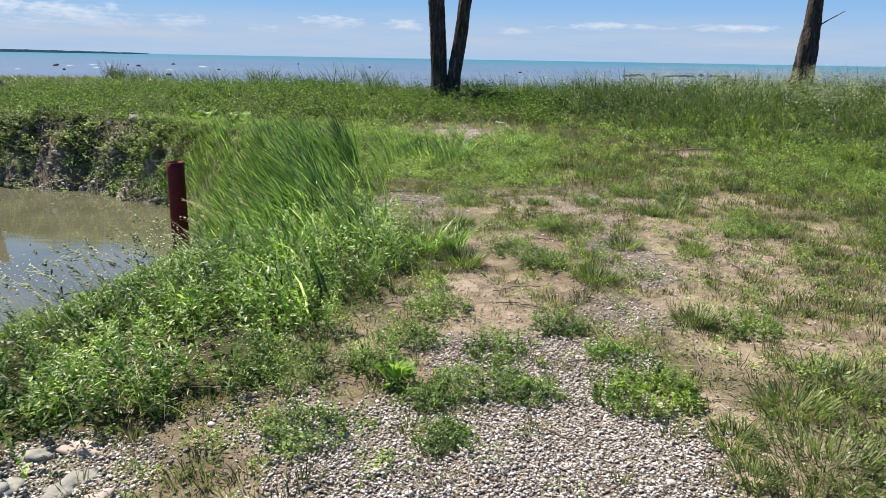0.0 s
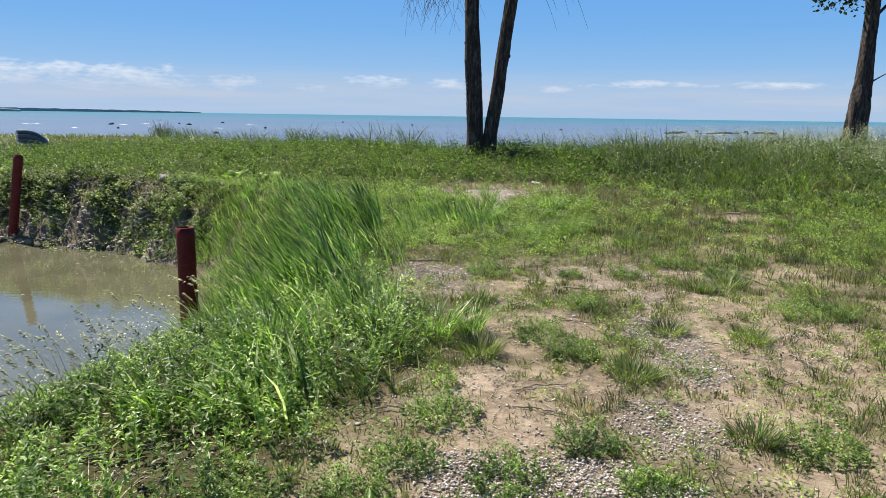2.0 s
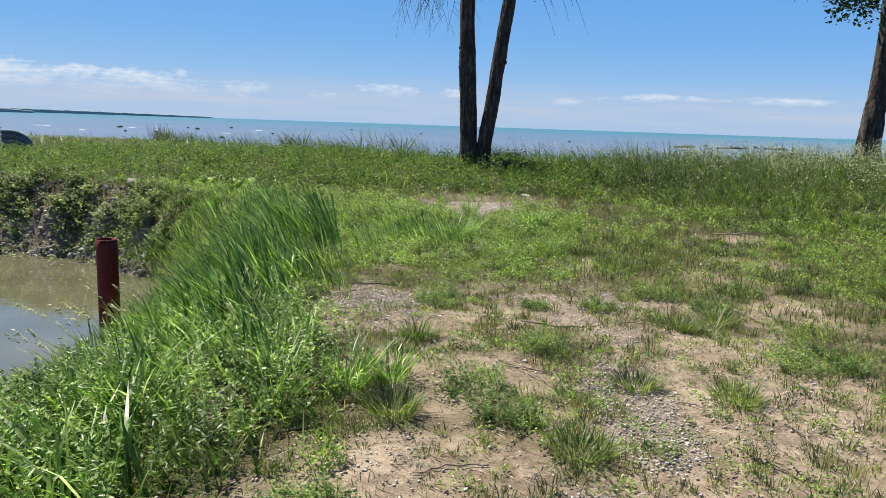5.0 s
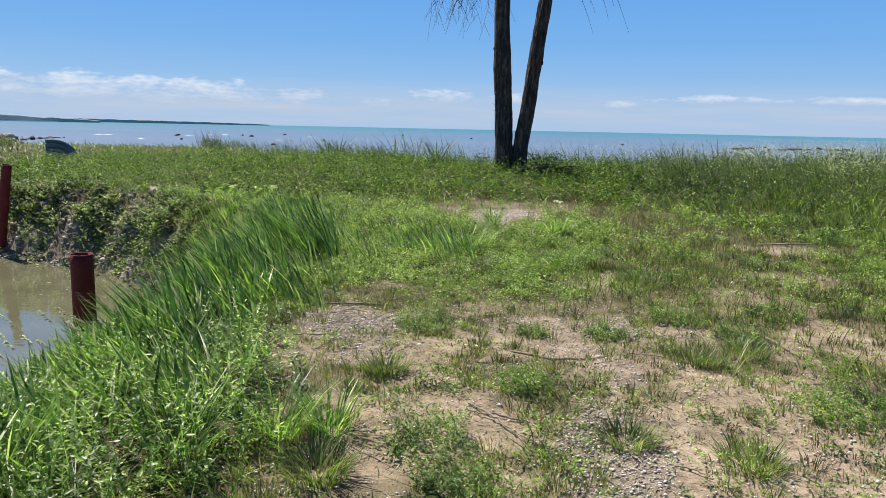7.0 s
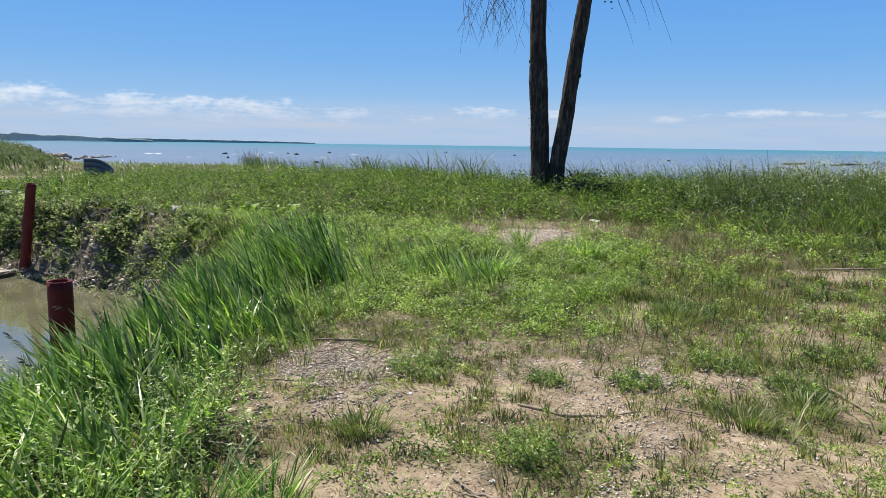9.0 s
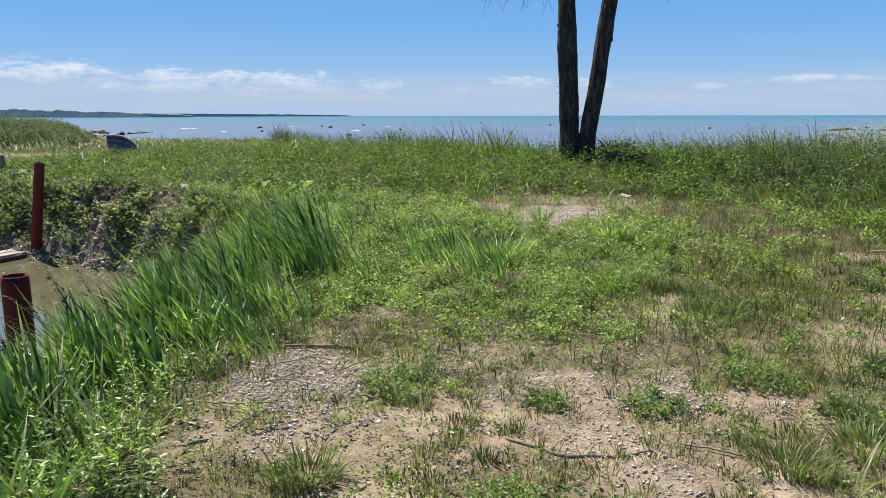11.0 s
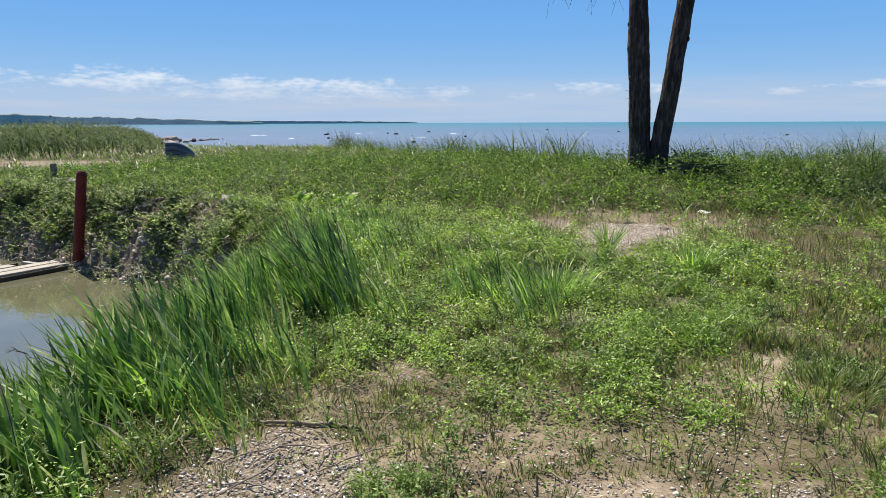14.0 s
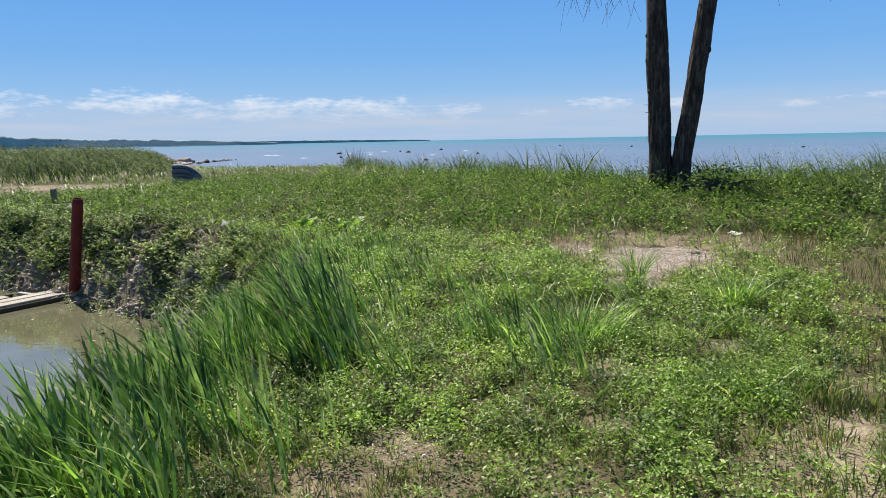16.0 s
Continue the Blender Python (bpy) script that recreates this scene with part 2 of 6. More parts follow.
WET_ROCK = solid_material("wet_rock", [(0.2, (0.020, 0.019, 0.019)), (0.8, (0.062, 0.058, 0.055))], 4.0, 0.7, 0.5, 0.03, spec=0.15)
GREY_ROCK = solid_material("grey_rock", [(0.2, (0.14, 0.135, 0.12)), (0.5, (0.27, 0.26, 0.24)), (0.8, (0.42, 0.41, 0.38))], 6.0, 0.85, 0.6, 0.02)
TWIG = solid_material("weathered_twig", [(0.2, (0.10, 0.075, 0.055)), (0.5, (0.22, 0.18, 0.14)), (0.8, (0.36, 0.32, 0.27))], 25.0, 0.85, 0.4, 0.004)
DEAD_TWIG = solid_material("dead_twig", [(0.2, (0.05, 0.04, 0.035)), (0.8, (0.13, 0.11, 0.09))], 25.0, 0.85, 0.4, 0.004)
RED = solid_material("red_oxide_paint", [(0.25, (0.060, 0.010, 0.009)), (0.5, (0.135, 0.018, 0.016)), (0.72, (0.185, 0.034, 0.026)), (0.9, (0.22, 0.09, 0.055))], 5.0, 0.6, 0.25, 0.004, spec=0.2)
BOARD = solid_material("weathered_board", [(0.2, (0.20, 0.175, 0.15)), (0.5, (0.34, 0.31, 0.275)), (0.8, (0.48, 0.455, 0.42))], 7.0, 0.85, 0.4, 0.006)
WET_WOOD = solid_material("wet_dark_wood", [(0.2, (0.030, 0.024, 0.019)), (0.8, (0.10, 0.082, 0.066))], 7.0, 0.6, 0.4, 0.006)
COIL = solid_material("grey_corrugated_plastic", [(0.2, (0.085, 0.115, 0.14)), (0.6, (0.145, 0.185, 0.215)), (0.9, (0.23, 0.275, 0.30))], 4.0, 0.6, 0.2, 0.004, spec=0.25)
FOAM = solid_material("wave_foam", [(0.2, (0.55, 0.58, 0.60)), (0.8, (0.78, 0.80, 0.81))], 3.0, 0.7, 0.3, 0.02)
LITTER = solid_material("white_plastic", [(0.2, (0.42, 0.41, 0.35)), (0.8, (0.60, 0.59, 0.52))], 8.0, 0.5, 0.2, 0.004)


def ground_material():
    m, nt, bsdf, out = material("sandy_meadow_soil")
    vec = world_vec(nt)
    at = nt.nodes.new("ShaderNodeAttribute")
    at.attribute_name = "cover"
    sp = nt.nodes.new("ShaderNodeSeparateColor")
    nt.links.new(at.outputs["Color"], sp.inputs[0])
    green, stony, earth = sp.outputs[0], sp.outputs[1], sp.outputs[2]
    big = noise_tex(nt, vec, 1.3, 5.0, 0.6)
    mid = noise_tex(nt, vec, 9.0, 5.0, 0.65)
    tiny = noise_tex(nt, vec, 85.0, 3.0, 0.7)
    v = math_node(nt, "ADD", math_node(nt, "MULTIPLY", big, 0.4), math_node(nt, "ADD", math_node(nt, "MULTIPLY", mid, 0.35), math_node(nt, "MULTIPLY", tiny, 0.25)))
    sand = ramp(nt, v, [(0.34, (0.095, 0.072, 0.052)), (0.44, (0.195, 0.149, 0.107)), (0.54, (0.365, 0.288, 0.212)), (0.68, (0.52, 0.44, 0.355))])
    grit = ramp(nt, math_node(nt, "ADD", math_node(nt, "MULTIPLY", tiny, 0.7), math_node(nt, "MULTIPLY", mid, 0.3)),
                [(0.34, (0.05, 0.038, 0.028)), (0.47, (0.17, 0.138, 0.105)), (0.60, (0.33, 0.28, 0.235)), (0.75, (0.42, 0.38, 0.33))])
    # dead thatch, taken darker to paint the shade in gaps between plants
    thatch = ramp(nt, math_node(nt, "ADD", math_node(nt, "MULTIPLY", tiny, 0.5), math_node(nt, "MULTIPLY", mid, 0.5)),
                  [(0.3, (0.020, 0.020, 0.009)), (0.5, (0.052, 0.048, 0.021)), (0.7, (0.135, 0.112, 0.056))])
    mud = ramp(nt, v, [(0.3, (0.06, 0.047, 0.036)), (0.5, (0.185, 0.15, 0.115)), (0.7, (0.38, 0.325, 0.26))])
    edge = math_node(nt, "MULTIPLY", math_node(nt, "SUBTRACT", mid, 0.5), 0.9)
    col = mix_rgb(nt, math_node(nt, "ADD", stony, math_node(nt, "MULTIPLY", edge, stony), clamp=True), sand, grit)
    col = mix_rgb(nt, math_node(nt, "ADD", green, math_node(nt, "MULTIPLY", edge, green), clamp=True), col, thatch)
    col = mix_rgb(nt, earth, col, mud)
    nt.links.new(col, bsdf.inputs["Base Color"])
    bsdf.inputs["Roughness"].default_value = 0.95
    bsdf.inputs["Specular IOR Level"].default_value = 0.15
    bump(nt, bsdf, math_node(nt, "ADD", math_node(nt, "MULTIPLY", mid, 1.0), math_node(nt, "MULTIPLY", tiny, 0.35)), 0.8, 0.03)
    return m


def pond_material():
    m, nt, bsdf, out = material("muddy_pond_water")
    vec = world_vec(nt)
    n = noise_tex(nt, vec, 0.7, 3.0)
    nt.links.new(ramp(nt, n, [(0.3, (0.100, 0.098, 0.060)), (0.7, (0.142, 0.138, 0.090))]), bsdf.inputs["Base Color"])
    bsdf.inputs["Roughness"].default_value, bsdf.inputs["IOR"].default_value = 0.03, 1.45
    bsdf.inputs["Specular IOR Level"].default_value = 1.0
    mp = nt.nodes.new("ShaderNodeMapping")
    mp.inputs["Scale"].default_value = (1.0, 2.2, 1.0)
    nt.links.new(vec, mp.inputs[0])
    bump(nt, bsdf, noise_tex(nt, mp.outputs[0], 2.6, 2.0), 0.05, 0.05)
    return m


def lake_material():
    m, nt, bsdf, out = material("lake_water")
    vec = world_vec(nt)
    mp = nt.nodes.new("ShaderNodeMapping")
    mp.inputs["Scale"].default_value = (0.35, 1.0, 1.0)
    nt.links.new(vec, mp.inputs[0])
    wide = noise_tex(nt, mp.outputs[0], 0.010, 3.0)
    waves = noise_tex(nt, mp.outputs[0], 0.9, 4.0)
    depth = nt.nodes.new("ShaderNodeSeparateXYZ")
    nt.links.new(vec, depth.inputs[0])
    far = math_node(nt, "DIVIDE", math_node(nt, "SUBTRACT", depth.outputs[1], 60.0), 900.0, clamp=True)
    near_c = ramp(nt, wide, [(0.35, (0.110, 0.140, 0.215)), (0.65, (0.140, 0.175, 0.245))])
    far_c = ramp(nt, wide, [(0.35, (0.040, 0.145, 0.19)), (0.65, (0.060, 0.18, 0.22))])
    col = mix_rgb(nt, far, near_c, far_c)
    nt.links.new(col, bsdf.inputs["Base Color"])
    bsdf.inputs["Roughness"].default_value = 0.35
    bsdf.inputs["Specular IOR Level"].default_value = 0.12
    bump(nt, bsdf, waves, 0.35, 0.4)
    return m


GROUND, POND, LAKE = ground_material(), pond_material(), lake_material()
# distant woods with the air's haze mixed into the base colour
HAZED_WOOD = solid_material("hazed_wooded_shore", [(0.3, (0.29, 0.345, 0.36)), (0.6, (0.37, 0.425, 0.435)), (0.8, (0.45, 0.495, 0.495))], 0.02, 1.0, 0.0, spec=0.0)


# ---- building helpers ----
def np_mesh(name, verts, quads=None, tris=None):
    """A mesh from arrays of corners, four-sided and three-sided faces."""
    me = bpy.data.meshes.new(name)
    verts = np.asarray(verts, dtype=np.float32)
    quads = np.zeros((0, 4), np.int32) if quads is None else np.asarray(quads, np.int32)
    tris = np.zeros((0, 3), np.int32) if tris is None else np.asarray(tris, np.int32)
    loops = np.concatenate([quads.ravel(), tris.ravel()])
    totals = np.concatenate([np.full(len(quads), 4, np.int32), np.full(len(tris), 3, np.int32)])
    starts = np.concatenate([[0], np.cumsum(totals)[:-1]]).astype(np.int32)
    me.vertices.add(len(verts))
    me.vertices.foreach_set("co", verts.ravel())
    me.loops.add(len(loops))
    me.loops.foreach_set("vertex_index", loops.astype(np.int32))
    me.polygons.add(len(totals))
    me.polygons.foreach_set("loop_start", starts)
    me.update(calc_edges=True)
    return me


def smooth(me):
    me.polygons.foreach_set("use_smooth", np.ones(len(me.polygons), dtype=bool))
    return me


def thing(name, me, mat, label, category, group="", kind=""):
    me.materials.append(mat)
    return tagged(new(name, me), label, category, group, kind)


def holder(name, at, label, category, group="", kind=""):
    ob = new(name)
    ob.location = at
    ob.empty_display_size = 0.1
    return tagged(ob, label, category, group, kind)


def part(name, me, mat, parent, label=""):
    """One mesh under a thing or a part; its corners are given in the parent's space."""
    if mat is not None and not me.materials:
        me.materials.append(mat)
    ob = new(name, me)
    ob.parent = parent
    if label:
        tagged(ob, label)
    return ob


def from_bm(name, bm, flat=False):
    me = bpy.data.meshes.new(name)
    bm.normal_update()
    bm.to_mesh(me)
    bm.free()
    return me if flat else smooth(me)


TABLE = np.random.RandomState(11).rand(256, 256)


def vnoise(x, y):
    xi, yi = np.floor(x).astype(int), np.floor(y).astype(int)
    fx, fy = x - xi, y - yi
    fx, fy = fx * fx * (3 - 2 * fx), fy * fy * (3 - 2 * fy)
    a, b = TABLE[xi % 256, yi % 256], TABLE[(xi + 1) % 256, yi % 256]
    c, d = TABLE[xi % 256, (yi + 1) % 256], TABLE[(xi + 1) % 256, (yi + 1) % 256]
    return (a * (1 - fx) + b * fx) * (1 - fy) + (c * (1 - fx) + d * fx) * fy


def fbm(x, y, octaves=4):
    v, amp, tot = 0.0, 1.0, 0.0
    for k in range(octaves):
        v = v + amp * vnoise(x * 2 ** k + 17.3 * k, y * 2 ** k + 9.1 * k)
        tot, amp = tot + amp, amp * 0.5
    return v / tot


def step(a, b, x):
    t = np.clip((x - a) / (b - a), 0, 1)
    return t * t * (3 - 2 * t)


# ---- the lie of the land ----
WATER, LAKE_Z = -1.5, -1.6
POND_EDGE = [(-3.45, 8.6), (-3.6, 10.8), (-4.4, 13.2), (-6.0, 15.6), (-8.0, 17.1), (-9.7, 17.55), (-11.6, 18.0),
             (-14.0, 18.5), (-20.0, 18.5), (-20.0, 3.6), (-6.6, 4.1), (-4.2, 5.9)]


def pond_distance(x, y):
    """Metres from the pond's edge, less than nought inside it."""
    best = np.full(np.shape(x), 1e9)
    inside = np.zeros(np.shape(x), bool)
    n = len(POND_EDGE)
    for k in range(n):
        (ax, ay), (bx, by) = POND_EDGE[k], POND_EDGE[(k + 1) % n]
        ex, ey = bx - ax, by - ay
        t = np.clip(((x - ax) * ex + (y - ay) * ey) / (ex * ex + ey * ey), 0, 1)
        best = np.minimum(best, np.hypot(x - ax - t * ex, y - ay - t * ey))
        crosses = ((ay > y) != (by > y)) & (x < ex * (y - ay) / (ey if ey else 1e-9) + ax)
        inside ^= crosses
    return np.where(inside, -best, best)


def shore_line(x):
    """How far ahead the lake's edge lies."""
    y = np.interp(x, [-4900, -200, -112, -90, -42, -35, -28, -24, -14, -3, 6, 60, 4900], [900, 132, 114, 107.0, 57.0, 58.0, 60.0, 57.0, 46.0, 32.5, 32.5, 46, 1500])
    return y + 1.5 * (vnoise(x * 0.12 + 40, x * 0 + 3.3) - 0.5)


def height(x, y):
    x, y = np.asarray(x, float), np.asarray(y, float)
    h = 0.07 * (fbm(x * 0.35, y * 0.35) - 0.5) + 0.045 * (fbm(x * 1.7 + 5, y * 1.7, 3) - 0.5)
    h = h + step(18.5, 27.0, y) * (0.32 * step(-16.0, -5.0, x) + 0.22 * step(4.0, 12.0, x))
    h = h - 0.25 * step(-17.0, -25.0, x)
    s = shore_line(x) - y
    h = h + (-2.7 - h) * step(3.5, -5.5, s)
    h = np.where(s < -6, -2.7 - 0.01 * np.minimum(-s, 200.0), h)
    d = pond_distance(x, y)
    far_side = step(14.0, 16.5, y) * step(-5.2, -6.8, x)
    w = (2.0 + 0.5 * step(10.5, 8.5, y)) * (1 - far_side) + 1.35 * far_side
    rough = far_side * 0.80 * (fbm(x * 2.6, y * 2.6 + 31, 3) - 0.5) * step(-0.2, 0.3, d) * step(1.6, 0.8, d)
    k = np.clip((d + rough + 0.35) / (w + 0.35), 0, 1)
    k = np.where(far_side > 0.5, 0.75 * k + 0.25 * k * k * (3 - 2 * k), k * k * (3 - 2 * k))
    return np.where(d < w + 0.4, -1.95 + (h + 1.95) * k, h)


# bare places: middle, half sizes, how stony, how bare
BARE = [(0.55, 3.4, 1.05, 1.05, 1.0, 1.0), (0.85, 4.6, 0.75, 0.5, 0.9, 0.75), (-1.15, 3.35, 0.42, 0.30, 0.8, 1.0), (1.48, 5.45, 0.28, 0.6, 0.9, 0.9), (1.80, 6.7, 0.24, 1.0, 0.95, 0.9),
        (1.62, 3.85, 0.22, 0.7, 0.05, 1.0), (0.56, 5.75, 0.20, 0.45, 0.1, 0.9), (0.85, 5.35, 0.22, 0.28, 0.25, 0.9), (1.18, 5.9, 0.16, 0.25, 0.1, 0.9), (1.10, 7.32, 0.26, 0.34, 0.1, 0.95),
        (2.40, 8.22, 0.16, 0.34, 0.05, 1.0), (2.25, 7.25, 0.22, 0.40, 0.1, 0.95), (2.65, 7.25, 0.34, 0.52, 0.05, 0.95), (2.55, 6.6, 0.40, 0.35, 0.05, 0.9), (3.62, 9.55, 0.28, 0.5, 0.1, 0.8),
        (-0.12, 9.10, 0.48, 0.52, 0.85, 0.95), (0.15, 8.4, 0.30, 0.30, 0.7, 0.8), (1.36, 9.35, 0.46, 0.44, 0.35, 0.9), (1.98, 9.65, 0.24, 0.42, 0.8, 0.9), (1.55, 8.75, 0.42, 0.32, 0.35, 0.95),
        (2.45, 9.4, 0.26, 0.28, 0.25, 0.85), (1.85, 8.3, 0.20, 0.35, 0.6, 0.8), (0.30, 17.1, 0.78, 1.25, 0.75, 1.0), (0.30, 15.6, 0.36, 0.5, 0.5, 0.8), (-0.85, 17.7, 0.45, 0.4, 0.5, 0.75),
        (0.55, 12.35, 0.16, 0.2, 0.4, 0.9), (1.30, 13.1, 0.22, 0.2, 0.4, 0.8), (1.98, 11.5, 0.20, 0.34, 0.4, 0.8), (-0.28, 10.7, 0.20, 0.25, 0.4, 0.8), (0.62, 11.3, 0.18, 0.14, 0.3, 0.7),
        (-26.0, 32.0, 5.5, 2.6, 0.7, 1.0), (-18.2, 29.2, 0.8, 0.5, 0.2, 0.7), (4.4, 14.3, 0.6, 0.4, 0.4, 0.6), (4.1, 12.0, 0.45, 0.4, 0.2, 0.6), (3.1, 10.9, 0.3, 0.3, 0.2, 0.6)]
EDGE_Y = [2.0, 3.5, 4.0, 4.6, 5.3, 6.2, 7.2, 8.2, 9.2, 10.2, 11.0, 13.0]
EDGE_X = [-1.6, -1.1, -0.50, -0.32, -0.15, 0.06, 0.28, -0.30, -0.72, -0.7, 0.4, 2.2]


def bare_stony(x, y):
    """Two maps: how bare the ground is, and how stony."""
    wob = 0.9 * (fbm(x * 2.4 + 3, y * 2.4 + 8, 4) - 0.5)
    bare, stone = np.zeros(np.shape(x)), np.zeros(np.shape(x))
    for cx, cy, rx, ry, st, much in BARE:
        r = np.sqrt(((x - cx) / rx) ** 2 + ((y - cy) / ry) ** 2) + wob * 1.6
        f = step(1.25, 0.70, r) * much
        bare = np.maximum(bare, f)
        stone = np.maximum(stone, f * st)
    return bare, stone


def lushness(x, y):
    """1 in thick green growth, down to 0 on open sand."""
    edge = np.interp(y, EDGE_Y, EDGE_X)
    wob = 0.9 * (fbm(x * 1.1, y * 1.1 + 4, 4) - 0.5)
    left = step(0.35, -0.35, x - edge + wob)
    ahead = step(9.5, 11.0, y + wob * 2.2 + 0.12 * np.abs(x)) * (1 - 0.6 * step(0.9, 2.2, x + wob) * step(18.5, 15.5, y) * step(6.3, 3.8, x + wob))
    wild = 0.15 + 0.5 * step(0.52, 0.66, fbm(x * 1.4 + 9, y * 1.4, 4))
    right = step(3.2, 5.0, x + wob) * 0.8
    g = np.maximum(np.maximum(left, ahead), np.maximum(wild, right))
    g = g * (1 - 0.45 * step(1.3, 0.6, np.sqrt(((x - 0.8) / 3.2) ** 2 + ((y - 18.0) / 1.8) ** 2) + 0.5 * wob))
    bare, _ = bare_stony(x, y)
    return np.clip(g * (1 - 0.93 * bare), 0, 1)


# ---- ground ----
def ground_axis(lo, hi, fine, far_lo, far_hi):
    mid = list(np.arange(lo, hi + 1e-6, fine))
    up, down, s = [], [], fine
    v = hi
    while v < far_hi:
        s = min(s * 1.16, 400.0)
        v += s
        up.append(min(v, far_hi))
    v, s = lo, fine
    while v > far_lo:
        s = min(s * 1.16, 400.0)
        v -= s
        down.append(max(v, far_lo))
    return np.array(down[::-1] + mid + up)


gx, gy = ground_axis(-13.5, 7.0, 0.125, -4900.0, 4900.0), ground_axis(1.5, 20.0, 0.125, -4900.0, 4900.0)
GX, GY = np.meshgrid(gx, gy, indexing="ij")
GZ = height(GX, GY)
nx, ny = GX.shape
idx = np.arange(nx * ny).reshape(nx, ny)
ground_me = np_mesh("ground", np.stack([GX, GY, GZ], -1).reshape(-1, 3),
                    np.stack([idx[:-1, :-1], idx[1:, :-1], idx[1:, 1:], idx[:-1, 1:]], -1).reshape(-1, 4))
smooth(ground_me)
bareG, stoneG = bare_stony(GX, GY)
dG = pond_distance(GX, GY)
earthG = np.maximum(step(1.5, 0.5, dG) * 0.9, 0.75 * step(-30.0, -36.0, GX))
sG = shore_line(GX) - GY
sandy_beach = step(3.0, 0.0, sG) * step(-26.0, -18.0, GX)
thin = np.maximum(0.8 * step(1.2, 2.4, GX) * step(10.0, 11.5, GY), 0.38 * step(0.42, 0.60, fbm(GX * 2.0 + 50, GY * 2.0, 3))) * (1 - bareG)
# first channel follows the growth, so the shade-dark thatch lies beneath it
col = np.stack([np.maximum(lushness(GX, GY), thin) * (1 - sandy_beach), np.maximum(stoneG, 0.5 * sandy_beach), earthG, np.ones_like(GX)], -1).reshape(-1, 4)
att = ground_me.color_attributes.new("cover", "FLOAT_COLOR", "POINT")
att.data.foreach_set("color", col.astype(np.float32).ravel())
thing("ground", ground_me, GROUND, "sandy ground with gravel, thatch darkened as shade under growth, and a muddy pond hollow", "ground", kind="structure")

# water
pw = [(-21.0, 2.6, WATER), (-2.2, 2.6, WATER), (-2.2, 19.6, WATER), (-21.0, 19.6, WATER)]
thing("pond_water", np_mesh("pond_water", pw, [(0, 1, 2, 3)]), POND, "still muddy olive-brown pond water mirroring the sky", "water", kind="structure")
lk = [(-4900, 24, LAKE_Z), (4900, 24, LAKE_Z), (4900, 4900, LAKE_Z), (-4900, 4900, LAKE_Z)]
thing("lake_water", np_mesh("lake_water", lk, [(0, 1, 2, 3)]), LAKE, "open blue-green lake water with light ripples reaching the horizon", "water", kind="structure")


# ---- plants ----
RNG = np.random.RandomState(7)


def scatter(n, x0, x1, y0, y1, density):
    """Chance places in a field, kept as thick as density says, on the ground."""
    x, y = RNG.uniform(x0, x1, n), RNG.uniform(y0, y1, n)
    keep = RNG.rand(n) < density(x, y)
    x, y = x[keep], y[keep]
    return np.stack([x, y, height(x, y)], -1)


def on_land(p):
    ok = (p[:, 2] > LAKE_Z + 0.15) & ((pond_distance(p[:, 0], p[:, 1]) > 0.15) | (p[:, 1] > 21))
    return p[ok]


def blades(p, tall, wide, yaw, bend, tilt, segs=2, hang=0.0):
    """Tapered curved blades: corners, quads and triangles. yaw: the way it leans; bend, tilt: how much, in heights."""
    n = len(p)
    face = yaw + RNG.uniform(-0.8, 0.8, n)
    dx_, dy_ = np.cos(yaw), np.sin(yaw)
    sx, sy = -np.sin(face), np.cos(face)
    rows_ = []
    for k in range(segs + 1):
        t = k / segs
        out = tall * (tilt * t + bend * t * t)
        up = tall * (t * (1 - 0.35 * np.minimum(bend, 1.2) * t) - hang * t ** 3)
        c = np.stack([p[:, 0] + dx_ * out, p[:, 1] + dy_ * out, p[:, 2] - 0.01 + up], -1)
        if k == segs:
            rows_.append(c[:, None, :])
        else:
            w = wide * 0.5 * (0.75 + 0.5 * t if t < 0.5 else 1.0 - 0.5 * (t - 0.5)) 
            side = np.stack([sx * w, sy * w, 0 * w], -1)
            rows_.append((c - side)[:, None, :])
            rows_.append((c + side)[:, None, :])
    v = np.concatenate(rows_, 1)
    m = v.shape[1]
    base = (np.arange(n) * m)[:, None]
    q = np.concatenate([base + np.array([[2 * k, 2 * k + 1, 2 * k + 3, 2 * k + 2]]) for k in range(segs - 1)], 0) if segs > 1 else None
    tr = base + np.array([[2 * segs - 2, 2 * segs - 1, 2 * segs]])
    return v.reshape(-1, 3), q, tr


def leaves(p, yaw, pitch, long, wide, cup=0.15):
    """Small pointed leaves folded along the middle."""
    n = len(p)
    d = np.stack([np.cos(yaw) * np.cos(pitch), np.sin(yaw) * np.cos(pitch), np.sin(pitch)], -1)
    s_ = np.stack([-np.sin(yaw), np.cos(yaw), np.zeros(n)], -1)
    roll_ = RNG.uniform(-0.6, 0.6, n)[:, None]
    u = np.cross(d, s_)
    s_ = s_ * np.cos(roll_) + u * np.sin(roll_)
    u = np.cross(d, s_)
    L, W = long[:, None], wide[:, None]
    mid = p + d * L * 0.5
    v = np.stack([p, mid + s_ * W * 0.5 + u * W * cup, p + d * L, mid - s_ * W * 0.5 + u * W * cup], 1)
    b = (np.arange(n) * 4)[:, None]
    return v.reshape(-1, 3), None, np.concatenate([b + np.array([[0, 1, 2]]), b + np.array([[0, 2, 3]])], 0)


def join(*pieces):
    vs, qs, ts, off = [], [], [], 0
    for v, q, t in pieces:
        vs.append(v)
        if q is not None and len(q):
            qs.append(q + off)
        if t is not None and len(t):
            ts.append(t + off)
        off += len(v)
    return np.concatenate(vs), (np.concatenate(qs) if qs else None), (np.concatenate(ts) if ts else None)


